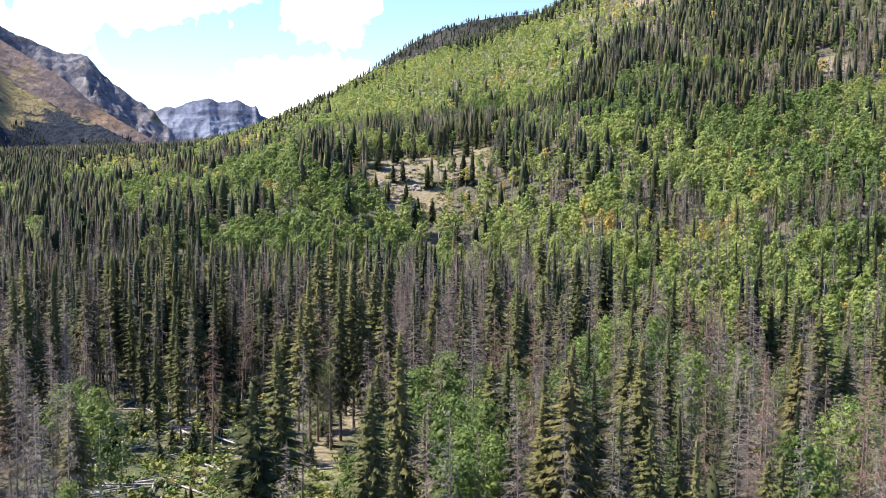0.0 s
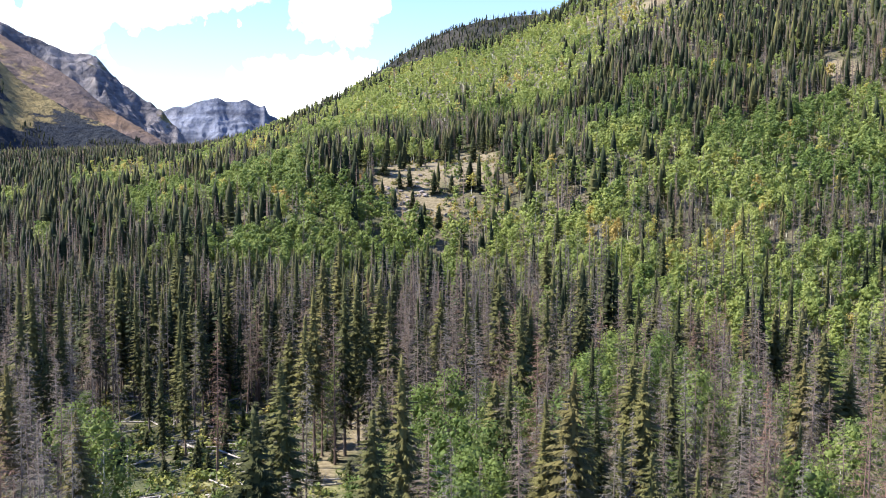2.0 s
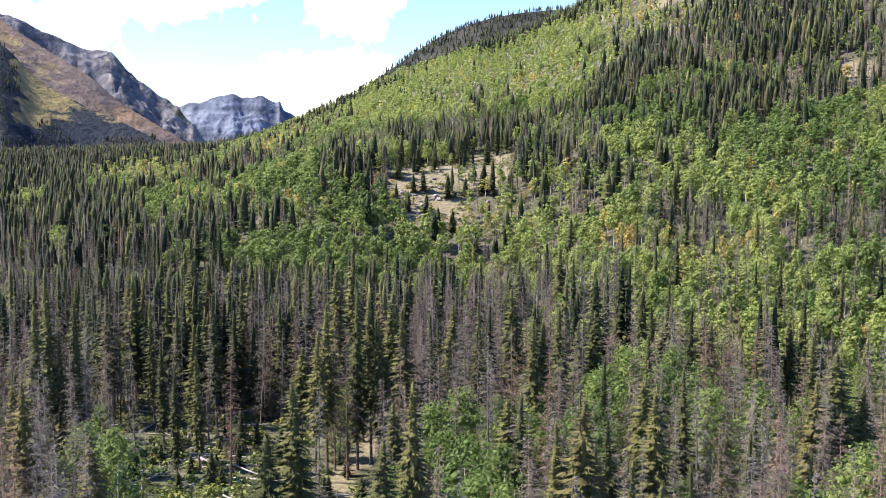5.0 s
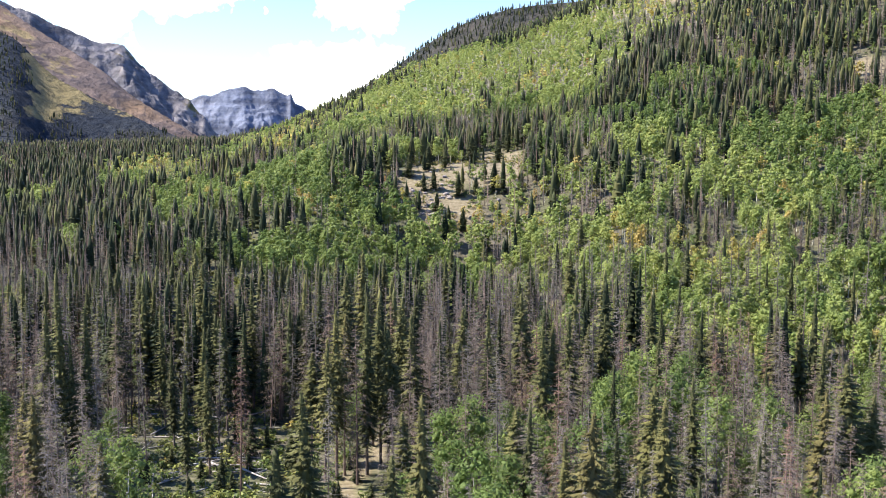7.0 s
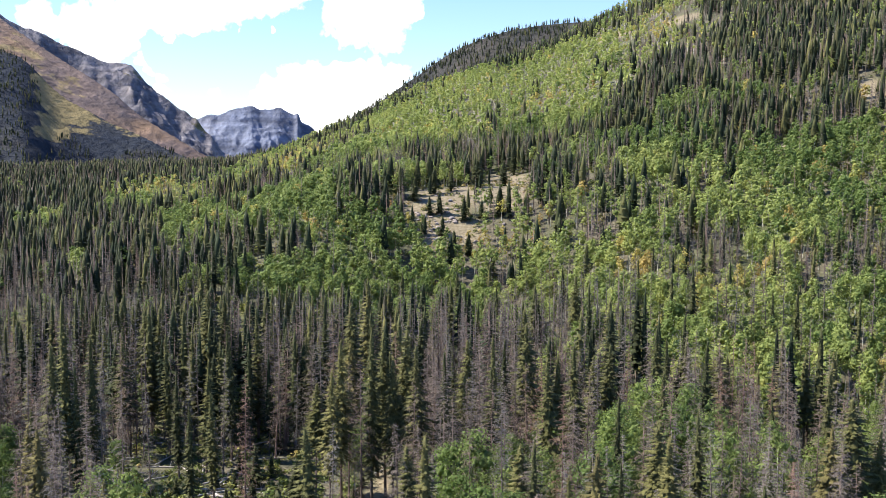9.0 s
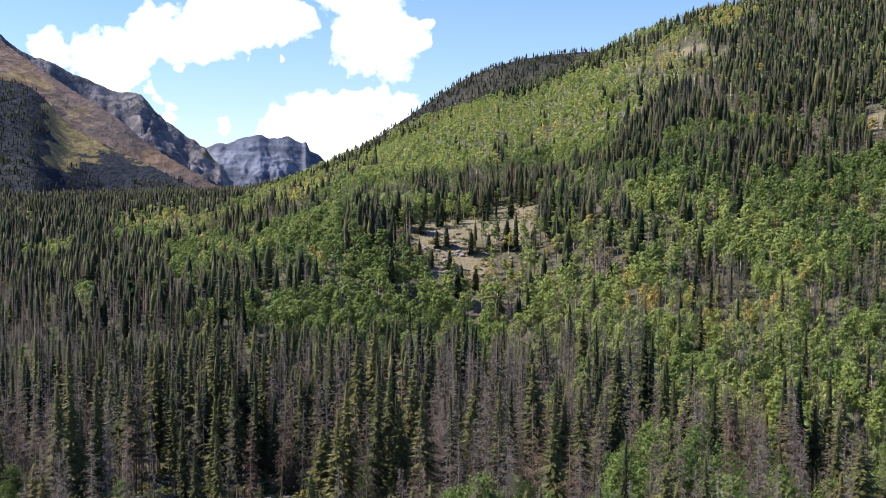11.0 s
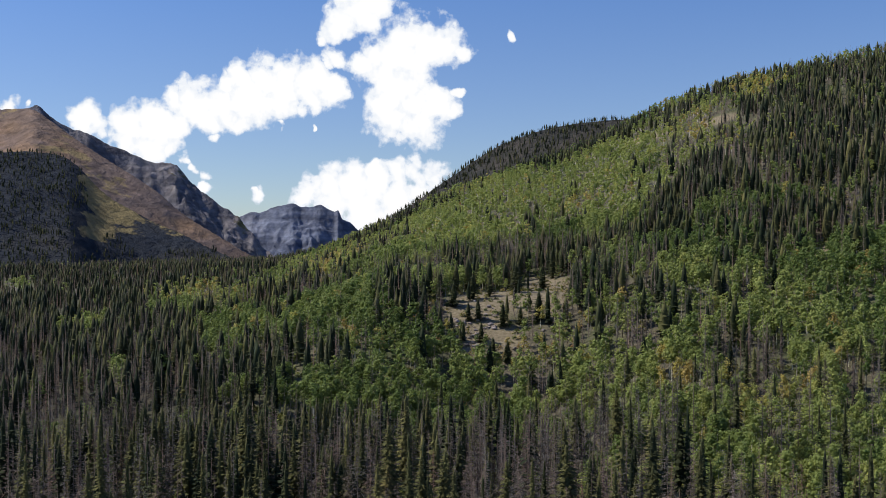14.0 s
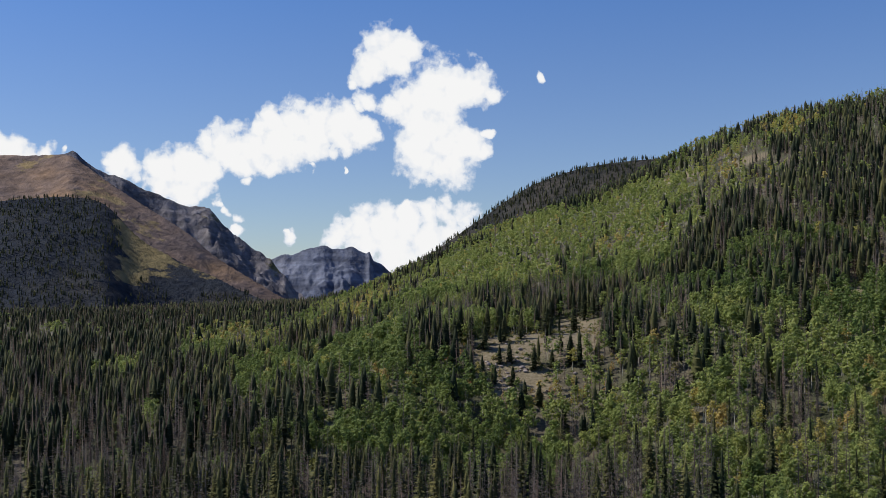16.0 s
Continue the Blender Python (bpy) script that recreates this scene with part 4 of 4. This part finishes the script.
def grow(x, y, lod, where, size=1.0, land=ground_z, only=None):
    which, tint, keep = choose(x, y)
    d = np.hypot(x, y)
    if only is not None:
        which = np.where(rng.random(len(x)) < only, 0, 1)
    for k, (nm, mats, lab) in enumerate(NAMES):
        s = keep & (which == k)
        if not s.any():
            continue
        n = int(s.sum())
        tall = (27, 27, 13.5)[k] * (0.70 + 0.36 * rng.random(n)) * size
        tall = tall * (1 - (0.34, 0.34, 0.06)[k] * smooth(250, 310, d[s])) * (1 - (0.22, 0.22, 0.1)[k] * smooth(600, 950, d[s]))
        tt = tint[s]
        if k == 2:
            tall = np.where(tt > 0.85, tall * 0.75, tall)
        else:
            # spruces past 320 m get a darker tint, cloud shade put into colour
            tt = np.clip(np.where(d[s] > 320, 0.10, 0.26) + 0.2 * rng.normal(size=n) if k == 0 else 0.35 + 0.3 * rng.normal(size=n), 0, 0.9)
        tall = tall * (1 - 0.5 * np.maximum(within(x[s], y[s], CLEARINGS), within(x[s], y[s], ORANGE)))
        forest(nm, lod[k], x[s], y[s], tall, (0.85 + 0.35 * rng.random(n)) * (1 + (0.25 if k == 0 else 0.1) * smooth(280, 380, d[s])), tt, mats, lab + " " + where, "forest", land)


def flank(x, y):
    """The wooded part of the shoulder: its broad face, and only the lower slopes and gullies of its dry flank."""
    a, low = np.degrees(np.arctan2(x, y)), SHOULDER(x, y)
    wooded = (a < -22.9 + 1.2 * fbm(x, y, 120, 3)) | (low < 48 + 40 * fbm(x + 70, y, 90, 3))
    return x[wooded], y[wooded]


grow(*scatter(2500, -31, 25, 204, 340), MID, "on the valley floor and the foot of the hill")
grow(*scatter(7600, -31, 25, 340, 620), FAR, "on the lower hillside")
grow(*scatter(11000, -13, 25, 620, 1120), TINY, "high on the hillside")
grow(*scatter(5000, -32, -13, 620, 1400), TINY, "far up the valley")
grow(*scatter(1500, -15, -4, 1030, 1500), TINY, "where the hill meets the valley")
grow(*flank(*scatter(6000, -30, -14, 1300, 1960)), TINY, "on the mountain shoulder", 0.6, SHOULDER, 0.8)
grow(*scatter(3200, -8, 9, 2330, 2630), TINY, "on the ridge behind the hill", 1.0, BACK, 0.6)


# ---- fallen timber, boulders, bushes ----
def tube(g, length, r0, r1, sides=8, rings=6, bend=0.1):
    """A log along x with tapered, slightly bent and closed body."""
    a = np.arange(sides) * 2 * math.pi / sides
    v, f = [], []
    for k in range(rings):
        t = k / (rings - 1)
        r = (r0 + (r1 - r0) * t) * (1 + 0.08 * g.normal(size=sides))
        v.append(np.stack([a * 0 + length * (t - 0.5), np.cos(a) * r + bend * math.sin(3 * t), np.sin(a) * r], -1))
    v = np.concatenate(v + [[[-length / 2, 0, 0]], [[length / 2, bend * math.sin(3), 0]]])
    for k in range(rings - 1):
        for i in range(sides):
            p, q = k * sides + i, k * sides + (i + 1) % sides
            f += [(p, q + sides, q), (p, p + sides, q + sides)]
    n, e = rings * sides, (rings - 1) * sides
    f += [(n, i, (i + 1) % sides) for i in range(sides)] + [(n + 1, e + (i + 1) % sides, e + i) for i in range(sides)]
    return v, np.array(f)


LOG_LOOKS = []


def lay_log(x, y, yaw, length, k, raised=0.0):
    z = float(ground_z(np.array([x]), np.array([y]))[0])
    m = pose(x, y, z + 0.13 + raised, 0, g.normal() * 2.5, yaw)
    if k < len(LOG_LOOKS):
        return copy_thing(LOG_LOOKS[k], m @ Matrix.Diagonal((length / 10, 1, 1, 1)))
    root = new("fallen_log")
    v, f = tube(g, 10, 0.19, 0.08, 8, 6, 0.25 * g.normal())
    part("trunk", v, f, M_WOOD, root)
    for i in range(5):
        w, h = tube(g, 0.9 + g.random(), 0.045, 0.015, 5, 3, 0.1)
        t = Matrix.Translation((g.uniform(-3, 4.5), 0, 0.12)) @ pose(0, 0, 0, g.uniform(-60, 60), -70 + g.uniform(-25, 25), 0) @ Matrix.Translation((0.5, 0, 0))
        w = np.array([t @ Vector(p) for p in w])
        part("branch_stub", w, h, M_WOOD, root)
    tagged(root, ("long silvery grey fallen spruce trunk on the forest floor", "weathered pale fallen log with broken branch stubs", "bleached fallen trunk lying across other deadfall")[k % 3], "log", "fallen logs on the forest floor")
    root.matrix_basis = m
    LOG_LOOKS.append(root)
    return root


for k in range(6):
    lay_log(*[(-57, 190, 0), (-40, 180, -15), (-47, 172, 25), (-19.5, 155, 18), (-17.5, 158, 25), (-33, 162, -6)][k], 10, k)
for k in range(120):
    if k < 60:
        a, d = radians(g.uniform(-20, -10.5)), g.uniform(148, 215)
    else:
        a, d = radians(g.uniform(-27, 22)), g.uniform(135, 260)
    x, y = math.sin(a) * d, math.cos(a) * d
    lay_log(x, y, g.normal() * 45 + (0 if k % 3 else 90), g.uniform(5, 13), k % 6, abs(g.normal()) * 0.25)

ROCK_LOOKS = []


def lay_rock(x, y, size, k):
    z = float(ground_z(np.array([x]), np.array([y]))[0])
    m = pose(x, y, z + 0.15 * size, 0, 0, g.random() * 360) @ Matrix.Diagonal((size, size, size, 1))
    if k < len(ROCK_LOOKS):
        first = ROCK_LOOKS[k]
        return copy_thing(first, m @ Matrix.Diagonal((1 / first.scale[0],) * 3 + (1,)))
    bm = bmesh.new()
    bmesh.ops.create_icosphere(bm, subdivisions=2, radius=0.5)
    seed = Vector((k * 7.1, 3, 1))
    for v in bm.verts:
        v.co = v.co * (1 + 0.55 * noise.noise(v.co * 1.8 + seed)) + Vector((0, 0, 0.08 * noise.noise(v.co * 5 + seed)))
        v.co.z *= 0.62
    me = bpy.data.meshes.new("boulder")
    bm.to_mesh(me)
    bm.free()
    me.materials.append(M_STONE)
    ob = tagged(new("boulder", me), "pale pinkish grey boulder on the dry hillside clearing", "rock", "boulders on the clearing")
    ob.matrix_basis = m
    ROCK_LOOKS.append(ob)
    return ob


for k in range(110):
    a, d = (radians(g.normal() * 0.8 - 2.3), 398 + g.normal() * 9) if k < 60 else (radians(g.normal() * 1.7 + 0.2), 440 + g.normal() * 26) if k < 90 else (radians(g.uniform(-13.2, -10.8)), g.uniform(146, 156))
    lay_rock(math.sin(a) * d, math.cos(a) * d, g.uniform(0.5, 1.9) if k < 90 else g.uniform(0.4, 0.9), k % 5)


def bush(g, leaves, size):
    parts = []
    for k in range(leaves):
        u = g.normal(size=3)
        u /= np.linalg.norm(u)
        p = np.array([u[0] * 0.5, u[1] * 0.5, 0.1 + abs(u[2]) * 0.8]) * (0.7 + 0.4 * g.random())
        t = g.normal(size=3)
        t /= np.linalg.norm(t)
        q = np.cross(u, t)
        parts.append(([p + t * size, p - t * size * 0.6 + q * size, p - t * size * 0.4 - q * size], [(0, 1, 2)], 0))
    return weld(parts)


BUSHES = [bush(g, 26, 0.2) for _ in range(6)]
x, y = scatter(7500, -28, 24, 130, 270)
n = len(x)
clump = rng.random(n) < 0.45 + 0.9 * fbm(x, y, 14, 2)
x, y = x[clump], y[clump]
ex, ey = scatter(1100, -22, -6, 142, 222)
x, y = np.concatenate([x, ex]), np.concatenate([y, ey])
keep = on_trail(x, y) < 0.3
x, y = x[keep], y[keep]
n = len(x)
forest("undergrowth", BUSHES, x, y, 0.4 + 1.7 * rng.random(n) ** 2, np.ones(n) * 1.2, np.clip(0.35 + 0.3 * rng.normal(size=n), 0, 1), (M_BUSH,), "low green and straw-coloured bushes on the forest floor", "undergrowth")
x, y = scatter(1200, -6, 6, 360, 540)
inside = within(x, y, CLEARINGS) > 0.4
x, y = x[inside], y[inside]
n = len(x)
forest("clearing_shrubs", BUSHES, x, y, 0.6 + 1.6 * rng.random(n) ** 2, np.ones(n) * 1.2, np.clip(0.6 + 0.4 * rng.normal(size=n), 0, 1), (M_BUSH,), "scattered dry shrubs on the hillside clearing", "undergrowth")
x, y = scatter(5200, -18, 24, 240, 640)
inside = within(x, y, CLEARINGS) < 0.3
x, y = x[inside], y[inside]
n = len(x)
forest("hillside_shrubs", BUSHES, x, y, 1.2 + 2.6 * rng.random(n) ** 2, np.ones(n) * 1.1, np.clip(0.4 + 0.3 * rng.normal(size=n), 0, 1), (M_BUSH,), "young aspens and low shrubs between the hillside trees", "undergrowth")
